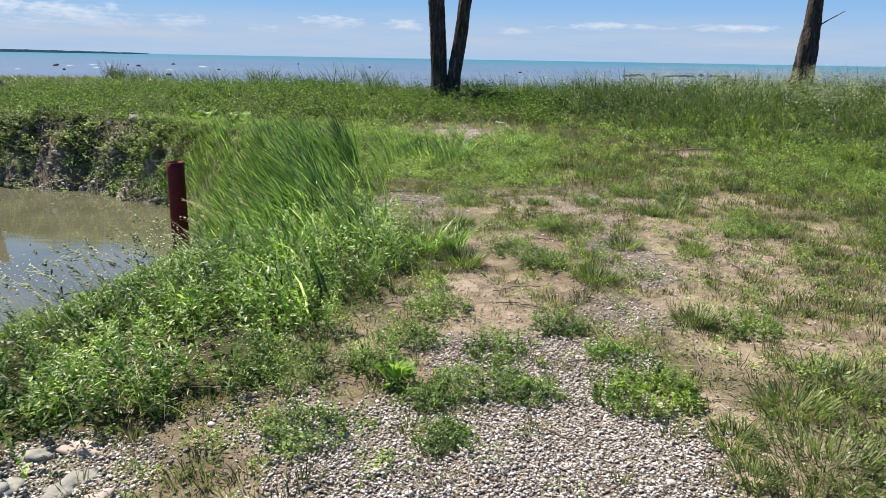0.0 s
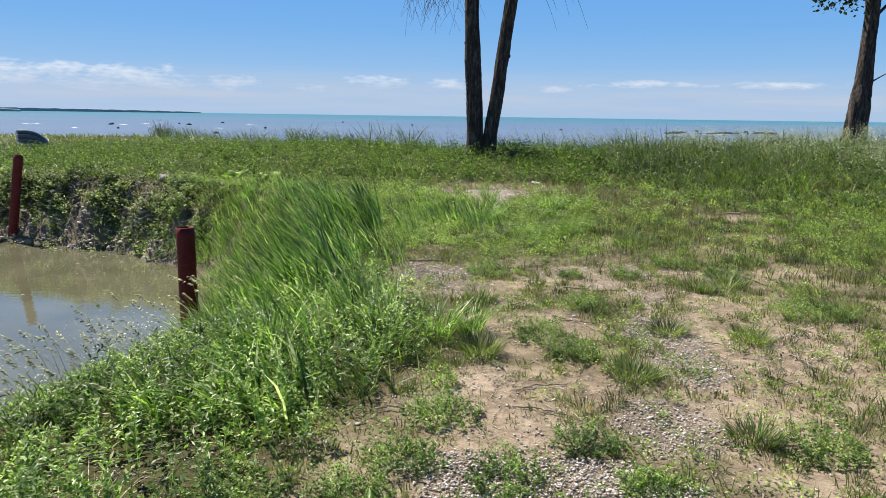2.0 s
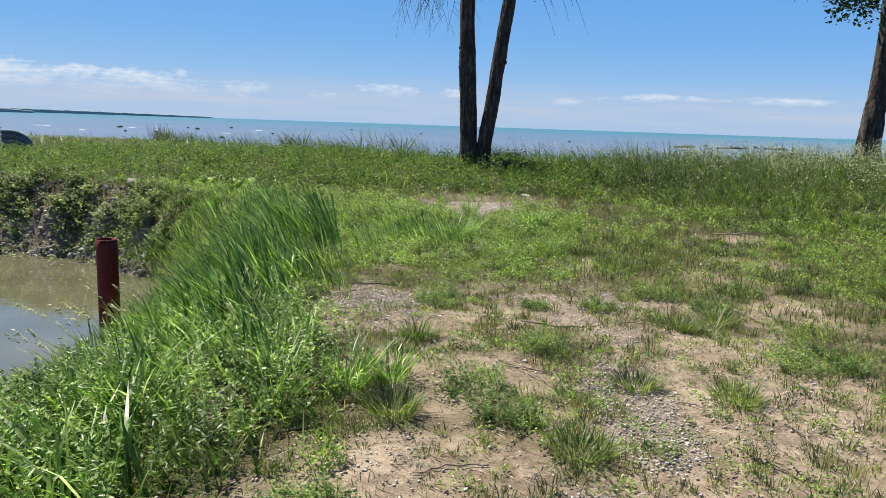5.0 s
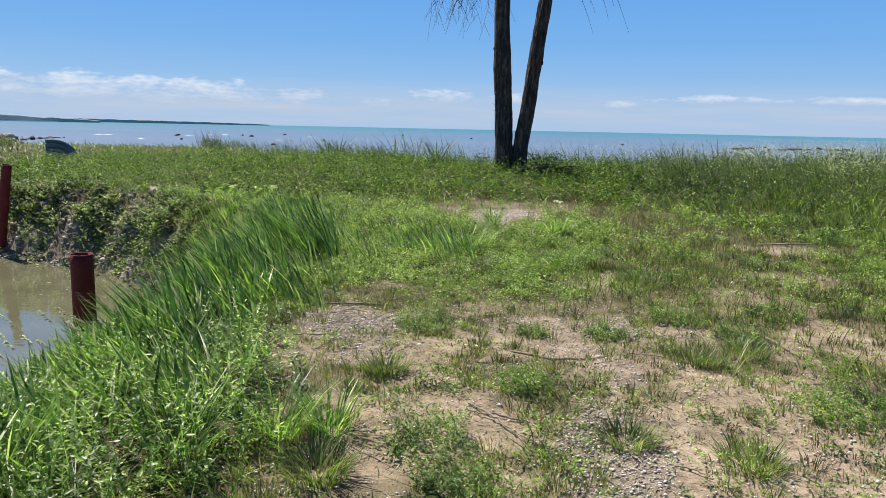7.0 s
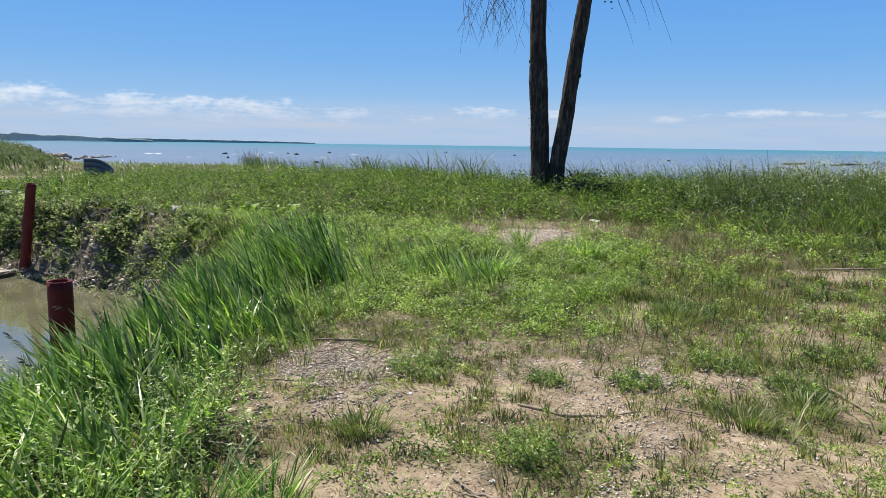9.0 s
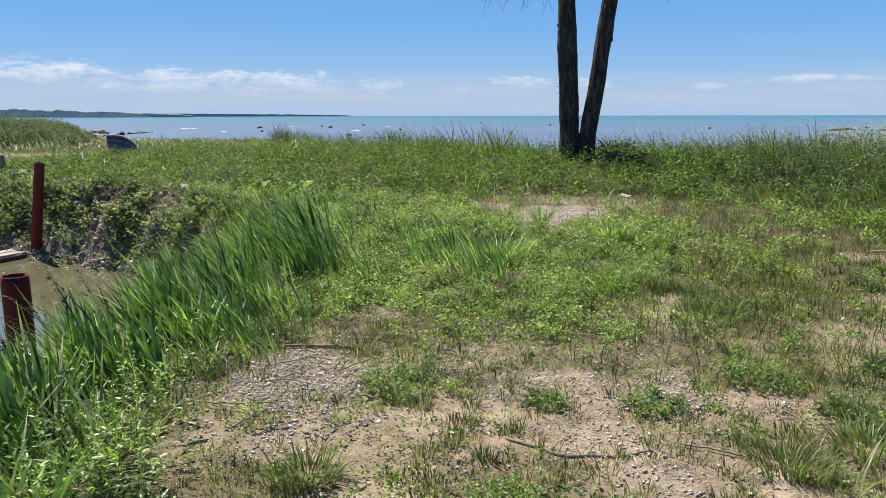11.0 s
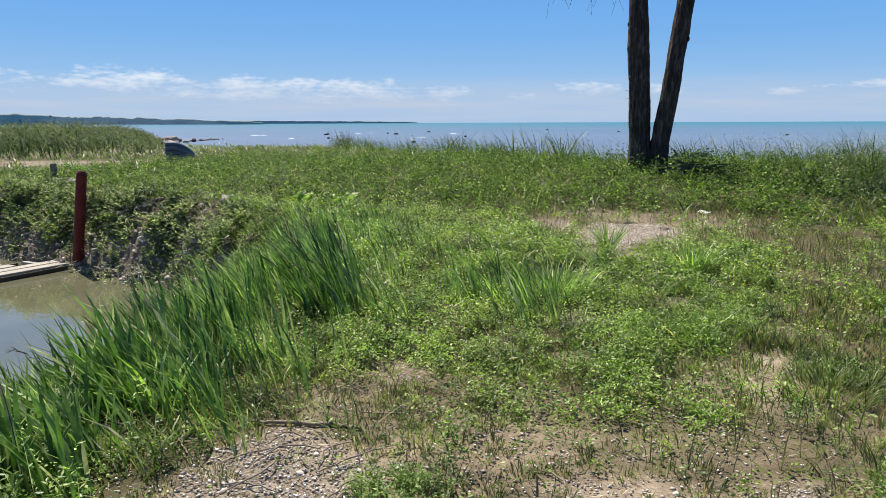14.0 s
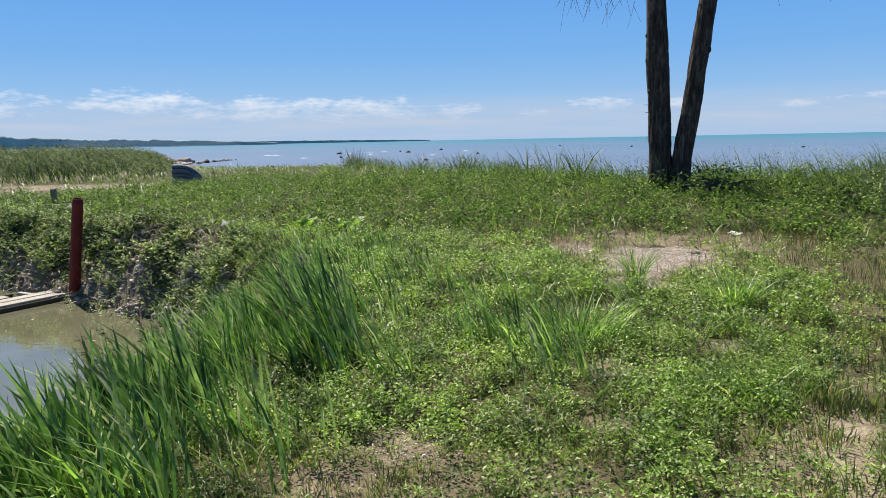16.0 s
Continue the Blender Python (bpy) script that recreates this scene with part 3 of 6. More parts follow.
def stuff(name, geo_, mat, label, category):
    return thing(name, np_mesh(name, *geo_), mat, label, category, kind="stuff")


def U(n, a, b):
    return RNG.uniform(a, b, n)


WIND = math.pi            # the wind leans everything towards -x


def leafy_stems(p, tall, per, leaf_l, leaf_w, lean=0.25, low=0.1):
    """Upright stems with leaves all the way up: stems and leaves apart."""
    n = len(p)
    yaw = U(n, -math.pi, math.pi)
    yaw = np.where(RNG.rand(n) < 0.6, WIND + U(n, -0.9, 0.9), yaw)
    tilt = U(n, 0.05, lean)
    st = blades(p, tall, np.full(n, 0.0035), yaw, tilt * 0.5, tilt, 2)
    i = np.repeat(np.arange(n), per)
    f = U(len(i), low, 1.0)
    out = tall[i] * (tilt[i] * f + tilt[i] * 0.5 * f * f)
    q = np.stack([p[i, 0] + np.cos(yaw[i]) * out, p[i, 1] + np.sin(yaw[i]) * out, p[i, 2] + tall[i] * f * (1 - 0.17 * tilt[i] * f)], -1)
    lv = leaves(q, U(len(i), -math.pi, math.pi), U(len(i), -0.2, 0.9), leaf_l * U(len(i), 0.6, 1.3) * (1.15 - 0.5 * f), leaf_w * U(len(i), 0.7, 1.2) * (1.15 - 0.5 * f))
    return st, lv


def spread(p, r, k):
    """k chance places round each place."""
    i = np.repeat(np.arange(len(p)), k)
    a, d = U(len(i), 0, 2 * math.pi), np.sqrt(RNG.rand(len(i))) * r
    x, y = p[i, 0] + np.cos(a) * d, p[i, 1] + np.sin(a) * d
    return np.stack([x, y, height(x, y)], -1)


def lush(x, y):
    return lushness(x, y)


# meadow grass, thinner and wider the farther off it grows
geo_ = []
for n, (x0, x1, y0, y1), tl, wd, gain in ((78000, (-4.5, 5.5, 2.6, 11.5), (0.06, 0.22), 0.0072, 1.0), (100000, (-8.5, 9.5, 11.5, 18.0), (0.07, 0.22), 0.0110, 0.85),
                                          (90000, (-18.0, 15.0, 18.0, 33.0), (0.10, 0.40), 0.017, 0.75), (45000, (-62.0, -14.0, 18.0, 60.0), (0.15, 0.42), 0.040, 0.8)):
    p = on_land(scatter(n, x0, x1, y0, y1, lambda x, y: gain * lush(x, y) ** 1.3 * (0.12 + 0.88 * step(0.38, 0.58, fbm(x * 2.3, y * 2.3, 3)))))
    k = len(p)
    yaw = np.where(RNG.rand(k) < 0.55, WIND + U(k, -1.0, 1.0), U(k, -math.pi, math.pi))
    side_growth = step(2.5, 6.0, p[:, 0]) * step(11.5, 16.0, p[:, 1])
    geo_.append(blades(p, U(k, *tl) * (0.25 + 1.6 * vnoise(p[:, 0] * 2.1, p[:, 1] * 2.1) ** 1.5) * (0.42 + 0.58 * step(0.3, 0.8, lush(p[:, 0], p[:, 1]))) * (1 + 0.45 * side_growth), np.full(k, wd) * U(k, 0.6, 1.4), yaw, U(k, 0.3, 1.3) * (1 - 0.5 * side_growth), U(k, 0.1, 0.6) * (1 - 0.4 * side_growth)))
p = on_land(scatter(34000, -16.0, 16.0, -8.0, 21.0, lambda x, y: lush(x, y) * np.maximum(np.maximum(step(2.7, 2.4, y), step(5.3, 5.7, x) * step(11.7, 11.4, y)), np.maximum(step(9.3, 9.7, x), step(-4.3, -4.7, x)))))
k = len(p)
geo_.append(blades(p, U(k, 0.08, 0.26), U(k, 0.016, 0.030), U(k, -math.pi, math.pi), U(k, 0.3, 1.2), U(k, 0.1, 0.6)))
stuff("meadow_grass", join(*geo_), GRASS, "thick bright green meadow grass bent by the wind", "grass")

# clover and small leafy weeds: a low carpet with mounds
def mounds(p, r, tall, per, ll):
    """Domes of small leaves."""
    i = np.repeat(np.arange(len(p)), per)
    a, d = U(len(i), 0, 2 * math.pi), np.sqrt(RNG.rand(len(i)))
    x, y = p[i, 0] + np.cos(a) * d * r[i], p[i, 1] + np.sin(a) * d * r[i]
    z = height(x, y) + tall[i] * np.sqrt(np.clip(1.02 - d * d, 0, 1)) * U(len(i), 0.45, 1.05)
    return leaves(np.stack([x, y, z], -1), a + U(len(i), -0.9, 0.9), U(len(i), -0.8, 0.9), ll * U(len(i), 0.6, 1.5), ll * U(len(i), 0.4, 0.85))


geo_ = []
for n, (x0, x1, y0, y1), ll, up, gain in ((36000, (-4.5, 5.5, 2.6, 11.5), 0.025, 0.09, 0.8), (60000, (-8.5, 9.5, 11.5, 18.0), 0.034, 0.10, 0.7), (26000, (-18.0, 15.0, 18.0, 33.0), 0.060, 0.18, 0.7)):
    p = on_land(scatter(n, x0, x1, y0, y1, lambda x, y: gain * lush(x, y) ** 1.5 * step(0.40, 0.62, fbm(x * 1.3 + 20, y * 1.3, 4)) * (1 - 0.75 * step(2.5, 6.0, x) * step(11.5, 15.5, y))))
    k = len(p)
    p[:, 2] += U(k, 0.0, up)
    geo_.append(leaves(p, U(k, -math.pi, math.pi), U(k, -0.3, 0.6), ll * U(k, 0.6, 1.4), ll * U(k, 0.4, 0.75)))
for n, (x0, x1, y0, y1), rr, up, per, ll in ((700, (-4.5, 6.0, 2.6, 11.5), (0.06, 0.2), (0.06, 0.17), 120, 0.022), (1500, (-3.5, 6.5, 10.3, 13.6), (0.05, 0.19), (0.05, 0.22), 96, 0.023), (1750, (-7.5, 9.0, 13.4, 18.5), (0.07, 0.24), (0.08, 0.30), 84, 0.034)):
    p = on_land(scatter(n, x0, x1, y0, y1, lambda x, y: lush(x, y) ** 2 * (1 - 0.7 * step(2.5, 6.0, x) * step(11.5, 15.5, y))))
    geo_.append(mounds(p, U(len(p), *rr), U(len(p), *up), per, ll))
p = scatter(4600, -1.2, 6.5, 2.4, 13.0, lambda x, y: (0.15 + 0.75 * step(0.44, 0.58, fbm(x * 2.6 + 14, y * 2.6 + 5, 3))) * (1 - 0.6 * bare_stony(x, y)[0]))
geo_.append(mounds(p, U(len(p), 0.025, 0.10), U(len(p), 0.02, 0.09), 24, 0.019))
p = scatter(420, 1.3, 5.0, 3.8, 8.2, lambda x, y: 0.2 + 0.6 * step(0.45, 0.6, fbm(x * 1.8, y * 1.8 + 41, 3)))
geo_.append(mounds(p, U(len(p), 0.04, 0.12), U(len(p), 0.03, 0.10), 50, 0.018))
# far mounds, given the shade-darkened clover green
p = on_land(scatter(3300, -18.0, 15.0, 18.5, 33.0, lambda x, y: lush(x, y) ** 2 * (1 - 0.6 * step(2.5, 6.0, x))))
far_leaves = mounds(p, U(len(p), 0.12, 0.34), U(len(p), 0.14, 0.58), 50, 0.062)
stuff("crest_leafy_weeds", far_leaves, SHADED_CREST, "knee-high leafy weeds on the rise before the crest, clover green darkened as shade", "weeds")
stuff("clover_carpet", join(*geo_), CLOVER, "low mounded carpet of small-leaved green clover and weeds", "weeds")


# tall reed grass along the pond
def reed_density(x, y):
    d = pond_distance(x, y)
    edge = np.interp(y, EDGE_Y, EDGE_X)
    near = step(0.0, 0.25, d) * step(4.0, 1.0, d + 2.0 * (fbm(x * 1.2, y * 1.2 + 60, 3) - 0.5)) ** 1.5 * step(6.2, 7.8, y) * step(18.6, 16.5, y) * step(-6.6, -5.0, x)
    inland = 0.14 * step(0.2, -0.5, x - edge + 0.5) * step(6.8, 8.0, y) * step(16.5, 13.0, y) * step(0.45, 0.6, fbm(x * 1.6, y * 1.6, 3)) * step(0.4, 1.0, d)
    return step(0.0, 0.5, d - 0.9 * step(10.6, 9.4, y)) * np.maximum(np.maximum(near * (0.25 + 0.75 * step(0.36, 0.56, fbm(x * 1.5 + 2, y * 1.5, 3))), inland), 0.75 * step(-2.3, -1.6, x) * step(-0.45, -0.8, x - edge) * step(6.3, 6.9, y) * step(10.2, 9.2, y) * step(0.40, 0.54, fbm(x * 1.8 + 12, y * 1.8, 3)))


def below_top(p, tall):
    """Reeds and weeds stand lower towards the water."""
    line = np.interp(p[:, 1], [6.5, 7.6, 8.8, 10.0, 11.0, 12.0, 13.0, 14.0, 18.0], [-0.8, -0.8, -1.25, -1.6, -1.9, -2.2, -2.7, -3.0, -5.0])
    top = 0.60 + 0.55 * (p[:, 0] - line) + 0.55 * (fbm(p[:, 0] * 1.3 + 3, p[:, 1] * 1.3 + 71, 2) - 0.5)
    return np.minimum(tall, np.maximum((top - p[:, 2]) * 1.12, 0.16) * U(len(p), 0.72, 1.06))


p = scatter(3900, -7.0, 0.5, 6.0, 18.8, reed_density)
vigour = np.repeat(U(len(p), 0.45, 1.12), 13)
p = spread(p, 0.17, 13)
k = len(p)
d_ = pond_distance(p[:, 0], p[:, 1])
tall = vigour * U(k, 0.5, 0.92) * (0.68 + 0.32 * step(2.6, 0.6, d_)) * (0.36 + 0.64 * np.maximum(step(9.0, 10.6, p[:, 1]), step(-0.2, 0.5, p[:, 0] + 0.45 * (p[:, 1] - 1.6) - 0.4))) * (1 - 0.28 * step(11.5, 14.0, p[:, 1]))
tall = below_top(p, tall)
yaw = WIND + U(k, -1.1, 1.1)
stuff("reed_grass", blades(p, tall, U(k, 0.009, 0.020), yaw, U(k, 0.1, 0.6), U(k, 0.05, 0.3), 3), REED, "tall dark green reed grass leaning in the wind at the pond's edge", "reeds")

# stout reed clumps with drooping plumes, nearest the water
p = np.concatenate([spread(np.array([(cx, cy, 0.0)]), rr, nn) for cx, cy, rr, nn in ((-1.75, 10.3, 0.45, 7), (-1.75, 9.5, 0.35, 5), (-1.5, 11.5, 0.55, 6), (-2.1, 12.9, 0.6, 5), (-1.25, 8.6, 0.35, 4), (-1.1, 7.8, 0.3, 3))])
vigour = np.repeat(U(len(p), 0.6, 1.1), 34)
p = spread(p, 0.13, 34)
k = len(p)
tall = below_top(p, vigour * U(k, 0.42, 0.95))
yaw = WIND + U(k, -0.8, 0.8)
bend, tilt = U(k, 0.10, 0.6), U(k, 0.06, 0.32)
stuff("stout_reeds", blades(p, tall, U(k, 0.014, 0.026), yaw, bend, tilt, 4), REED, "stout broad-bladed green reeds leaning over the water", "reeds")
pick = (vigour * RNG.rand(k) > 0.86)
pp, tt, yy, bb, ti = p[pick], tall[pick] * 1.12, yaw[pick], bend[pick], tilt[pick]
i = np.repeat(np.arange(len(pp)), 22)
f = U(len(i), 0.74, 1.0)
out = tt[i] * (ti[i] * f + bb[i] * f * f)
q = np.stack([pp[i, 0] + np.cos(yy[i]) * out, pp[i, 1] + np.sin(yy[i]) * out, pp[i, 2] + tt[i] * f * (1 - 0.35 * bb[i] * f)], -1)
stuff("reed_plumes", join(blades(pp, tt, np.full(len(pp), 0.005), yy, bb, ti, 4), leaves(q, yy[i] + U(len(i), -0.5, 0.5), U(len(i), -0.4, 0.6), U(len(i), 0.03, 0.06), U(len(i), 0.006, 0.012))), PLUME, "dark drooping seed plumes on reed stalks", "seed heads")

# broad bright sedge between the reeds and the gravel
def sedge_zone(x, y):
    edge = np.interp(y, EDGE_Y, EDGE_X)
    return step(-0.25, -0.8, x - edge) * step(0.5, 1.0, pond_distance(x, y)) * step(4.8, 5.8, y) * step(10.5, 8.5, y) * (0.15 + 0.85 * step(0.42, 0.58, fbm(x * 1.7 + 70, y * 1.7, 3)))


p = scatter(620, -2.5, 0.0, 4.6, 10.5, sedge_zone)
p = spread(p, 0.10, 9)
k = len(p)
stuff("bank_sedge", blades(p, below_top(p, U(k, 0.22, 0.50)), U(k, 0.012, 0.024), WIND + U(k, -1.6, 1.6), U(k, 0.2, 0.9), U(k, 0.05, 0.4), 3), WEED, "broad bright green sedge blades beside the pond", "sedge")

# pale seed heads nodding over the pond bank
def weed_zone(x, y):
    edge = np.interp(y, EDGE_Y, EDGE_X)
    d = pond_distance(x, y)
    return step(0.1, -0.35, x - edge) * step(0.1, 0.5, d) * step(9.5, 7.0, y) * step(1.8, 3.2, y) * (1 - 0.7 * step(-2.1, -2.7, x))


p = scatter(1500, -5.5, -0.4, 2.6, 10.0, lambda x, y: weed_zone(x, y) * step(-0.9, -2.0, x))
k = len(p)
tall = U(k, 0.30, 0.58) * (0.6 + 0.4 * step(1.0, 2.6, pond_distance(p[:, 0], p[:, 1])))
yaw = WIND + U(k, -0.6, 0.6)
bend, tilt = U(k, 0.25, 0.6), U(k, 0.15, 0.4)
st = blades(p, tall, np.full(k, 0.003), yaw, bend, tilt, 3)
i = np.repeat(np.arange(k), 26)
f = U(len(i), 0.80, 1.0)
out = tall[i] * (tilt[i] * f + bend[i] * f * f)
q = np.stack([p[i, 0] + np.cos(yaw[i]) * out, p[i, 1] + np.sin(yaw[i]) * out, p[i, 2] + tall[i] * f * (1 - 0.35 * bend[i] * f)], -1)
stuff("grass_seed_heads", join(st, leaves(q, yaw[i] + U(len(i), -0.5, 0.5), U(len(i), -0.6, 0.3), U(len(i), 0.022, 0.042), U(len(i), 0.006, 0.012))), SEED, "pale straw-coloured grass seed heads nodding over the bank", "seed heads")

# leafy weeds on the bank beside the pond
p = scatter(7800, -5.5, 0.3, 2.6, 10.0, lambda x, y: weed_zone(x, y) * (0.4 + 0.6 * step(0.4, 0.55, fbm(x * 1.5, y * 1.5 + 77, 3))))
st, lv = leafy_stems(p, below_top(p, U(len(p), 0.18, 0.46) * (0.32 + 0.72 * step(0.9, 3.0, pond_distance(p[:, 0], p[:, 1])))), 26, 0.046, 0.0165, 0.45)
stuff("bank_weeds", join(st, lv), WEED, "knee-high yellow-green leafy weeds on the pond bank", "weeds")

# a loose stand of white-flowering weeds on the near bank
p = np.concatenate([spread(np.array([(-1.30, 5.35, 0.0)]), 0.30, 13), spread(np.array([(-1.75, 4.5, 0.0)]), 0.35, 9)])
tall = U(len(p), 0.42, 0.70)
st, lv = leafy_stems(p, tall, 24, 0.050, 0.018, 0.5)
i = np.repeat(np.arange(len(p)), 34)
q = p[i] + np.stack([U(len(i), -0.26, 0.04), U(len(i), -0.10, 0.10), tall[i] * U(len(i), 0.70, 1.0)], -1)
stuff("bank_flower_stems", join(st, lv), FLOWER_GREEN, "leafy grey-green stems of flowering weeds above the pond", "weeds")
stuff("bank_white_flowers", leaves(q, U(len(i), -math.pi, math.pi), U(len(i), -0.6, 0.6), U(len(i), 0.008, 0.018), U(len(i), 0.006, 0.013)), PETAL, "tiny white flowers on weeds above the pond", "flowers")

# dry tufts on the open sand
def open_sand(x, y):
    return step(-0.6, 0.0, x - np.interp(y, EDGE_Y, EDGE_X)) * step(15.5, 12.5, y)


def tufts(p, r, tall, per, wide, segs):
    """Upright tufts that fan out from their feet."""
    i = np.repeat(np.arange(len(p)), per)
    a, d = U(len(i), 0, 2 * math.pi), np.sqrt(RNG.rand(len(i)))
    x, y = p[i, 0] + np.cos(a) * d * r[i], p[i, 1] + np.sin(a) * d * r[i]
    q = np.stack([x, y, height(x, y)], -1)
    return blades(q, tall[i] * U(len(i), 0.45, 1.1) * (1 - 0.3 * d), U(len(i), 0.7, 1.3) * wide, a + U(len(i), -0.7, 0.7), U(len(i), 0.05, 0.5), 0.10 + 0.35 * d * RNG.rand(len(i)), segs)


def tuft_zone(x, y):
    side = 0.7 + 0.3 * step(1.2, 2.4, x)
    return side * np.clip(0.30 + 1.0 * step(0.40, 0.56, fbm(x * 2.0 + 50, y * 2.0, 3)), 0, 1) * (1 - 0.72 * bare_stony(x, y)[0]) * open_sand(x, y)


geo_ = []
for n, (y0, y1), rr, tl, per, wide, segs in ((6600, (2.4, 11.2), (0.03, 0.09), (0.04, 0.14), 26, 0.0050, 2), (2400, (11.2, 15.4), (0.05, 0.11), (0.08, 0.19), 18, 0.009, 2), (11000, (2.4, 11.2), (0.012, 0.04), (0.025, 0.075), 8, 0.0062, 1)):
    p = scatter(n, -1.6, 6.0, y0, y1, tuft_zone)
    geo_.append(tufts(p, U(len(p), *rr), U(len(p), *tl), per, wide, segs))
stuff("dry_grass_tufts", join(*geo_), DRY, "short olive and brown grass tufts scattered over sand", "grass")

# reddish-brown fine grass to the side of the track
p = scatter(70000, -2.4, 11.0, 9.0, 21.0, lambda x, y: 0.75 * (0.25 + 0.75 * step(0.42, 0.58, fbm(x * 0.9 + 5, y * 0.9 + 60, 3))) * np.maximum(step(1.0, 2.2, x), step(1.3, 0.7, np.hypot((x - 0.8) / 3.2, (y - 18.3) / 2.2))) * (1 - bare_stony(x, y)[0]))
k = len(p)
stuff("browned_grass", blades(p, U(k, 0.06, 0.22), U(k, 0.004, 0.008), U(k, -math.pi, math.pi), U(k, 0.1, 0.5), U(k, 0.0, 0.3)), BROWN, "thin browned grass beside the worn track", "grass")

# straw and plant litter on the bare places
p = scatter(80000, -1.6, 5.0, 2.5, 13.0, lambda x, y: 0.18 + 0.6 * bare_stony(x, y)[0] * step(0.4, 0.6, fbm(x * 3, y * 3 + 15, 3)))
k = len(p)
p[:, 2] += 0.006
stuff("plant_litter", leaves(p, U(k, -math.pi, math.pi), U(k, -0.05, 0.2), U(k, 0.02, 0.11), U(k, 0.003, 0.007), 0.0), STRAW, "dead straw and stalk litter lying on the soil", "litter")


# ---- gravel ----
def pebble_shapes(p, size):
    phi = (1 + 5 ** 0.5) / 2
    ico = np.array([(-1, phi, 0), (1, phi, 0), (-1, -phi, 0), (1, -phi, 0), (0, -1, phi), (0, 1, phi), (0, -1, -phi), (0, 1, -phi), (phi, 0, -1), (phi, 0, 1), (-phi, 0, -1), (-phi, 0, 1)]) / 1.9
    tri = np.array([(0, 11, 5), (0, 5, 1), (0, 1, 7), (0, 7, 10), (0, 10, 11), (1, 5, 9), (5, 11, 4), (11, 10, 2), (10, 7, 6), (7, 1, 8), (3, 9, 4), (3, 4, 2), (3, 2, 6), (3, 6, 8), (3, 8, 9), (4, 9, 5), (2, 4, 11), (6, 2, 10), (8, 6, 7), (9, 8, 1)])
    n = len(p)
    sc = np.stack([U(n, 0.7, 1.3), U(n, 0.55, 1.0), U(n, 0.3, 0.6)], -1)[:, None, :] * size[:, None, None] * 0.5
    v = ico[None] * (1 + RNG.uniform(-0.22, 0.22, (n, 12, 1))) * sc
    a = U(n, 0, 2 * math.pi)[:, None]
    x = v[:, :, 0] * np.cos(a) - v[:, :, 1] * np.sin(a)
    y = v[:, :, 0] * np.sin(a) + v[:, :, 1] * np.cos(a)
    tl = U(n, -0.4, 0.4)[:, None]
    v = np.stack([x, y, v[:, :, 2] + x * tl], -1) + p[:, None, :]
    return v.reshape(-1, 3), None, ((np.arange(n) * 12)[:, None, None] + tri[None]).reshape(-1, 3)


def chip_shapes(p, size):
    """Small angular chips of eight faces."""
    n = len(p)
    octa = np.array([(1, 0, 0), (0, 1, 0), (-1, 0, 0), (0, -1, 0), (0.2, 0.1, 0.8), (0, 0, -0.8)])
    tri = np.array([(0, 1, 4), (1, 2, 4), (2, 3, 4), (3, 0, 4), (1, 0, 5), (2, 1, 5), (3, 2, 5), (0, 3, 5)])
    v = octa[None] * RNG.uniform(0.6, 1.15, (n, 6, 3)) + RNG.uniform(-0.15, 0.15, (n, 6, 3))
    v = v * (np.stack([U(n, 0.8, 1.3), U(n, 0.6, 1.0), U(n, 0.4, 0.8)], -1) * size[:, None] * 0.5)[:, None, :]
    a = U(n, 0, 2 * math.pi)[:, None]
    x, y = v[:, :, 0] * np.cos(a) - v[:, :, 1] * np.sin(a), v[:, :, 0] * np.sin(a) + v[:, :, 1] * np.cos(a)
    v = np.stack([x, y, v[:, :, 2] + x * U(n, -0.4, 0.4)[:, None]], -1) + p[:, None, :]
    return v.reshape(-1, 3), None, ((np.arange(n) * 6)[:, None, None] + tri[None]).reshape(-1, 3)


def pebbly(x, y):
    return 0.030 + 0.12 * step(0.50, 0.66, fbm(x * 1.7 + 33, y * 1.7, 3)) + 0.85 * np.clip(bare_stony(x, y)[1], 0, 1) ** 1.3


p = np.concatenate([scatter(125000, -1.9, 3.4, 2.4, 10.6, pebbly), scatter(46000, -1.5, 1.8, 2.6, 5.0, lambda x, y: 0.9 * np.clip(bare_stony(x, y)[1], 0, 1))])
size = 0.010 + 0.019 * RNG.rand(len(p)) ** 1.5
p[:, 2] += size * 0.15 + U(len(p), 0.0, 0.006)
big = scatter(3400, -1.9, 3.6, 2.3, 10.8, pebbly)
size_b = 0.016 + 0.030 * RNG.rand(len(big)) ** 3.0
big[:, 2] += size_b * 0.12
q = np.concatenate([scatter(5000, -1.2, 6.0, 10.6, 15.5, lambda x, y: 0.01 + 0.9 * bare_stony(x, y)[1]), scatter(24000, -1.4, 2.4, 15.0, 19.4, lambda x, y: 0.005 + 0.9 * bare_stony(x, y)[1])])
size2 = 0.014 + 0.03 * RNG.rand(len(q)) ** 2
stuff("gravel", join(chip_shapes(np.concatenate([p, q]), np.concatenate([size, size2])), pebble_shapes(big, size_b)), PEBBLE, "loose pale limestone gravel and shell pebbles", "gravel")
p = scatter(15000, -1.9, 5.5, 2.3, 12.5, lambda x, y: 0.35 + 0.4 * step(0.45, 0.65, fbm(x * 2.5 + 3, y * 2.5 + 9, 3)))
stuff("soil_crumbs", chip_shapes(p, 0.006 + 0.016 * RNG.rand(len(p)) ** 2.5), CRUMB, "brown crumbs of dry soil on the sand", "soil")

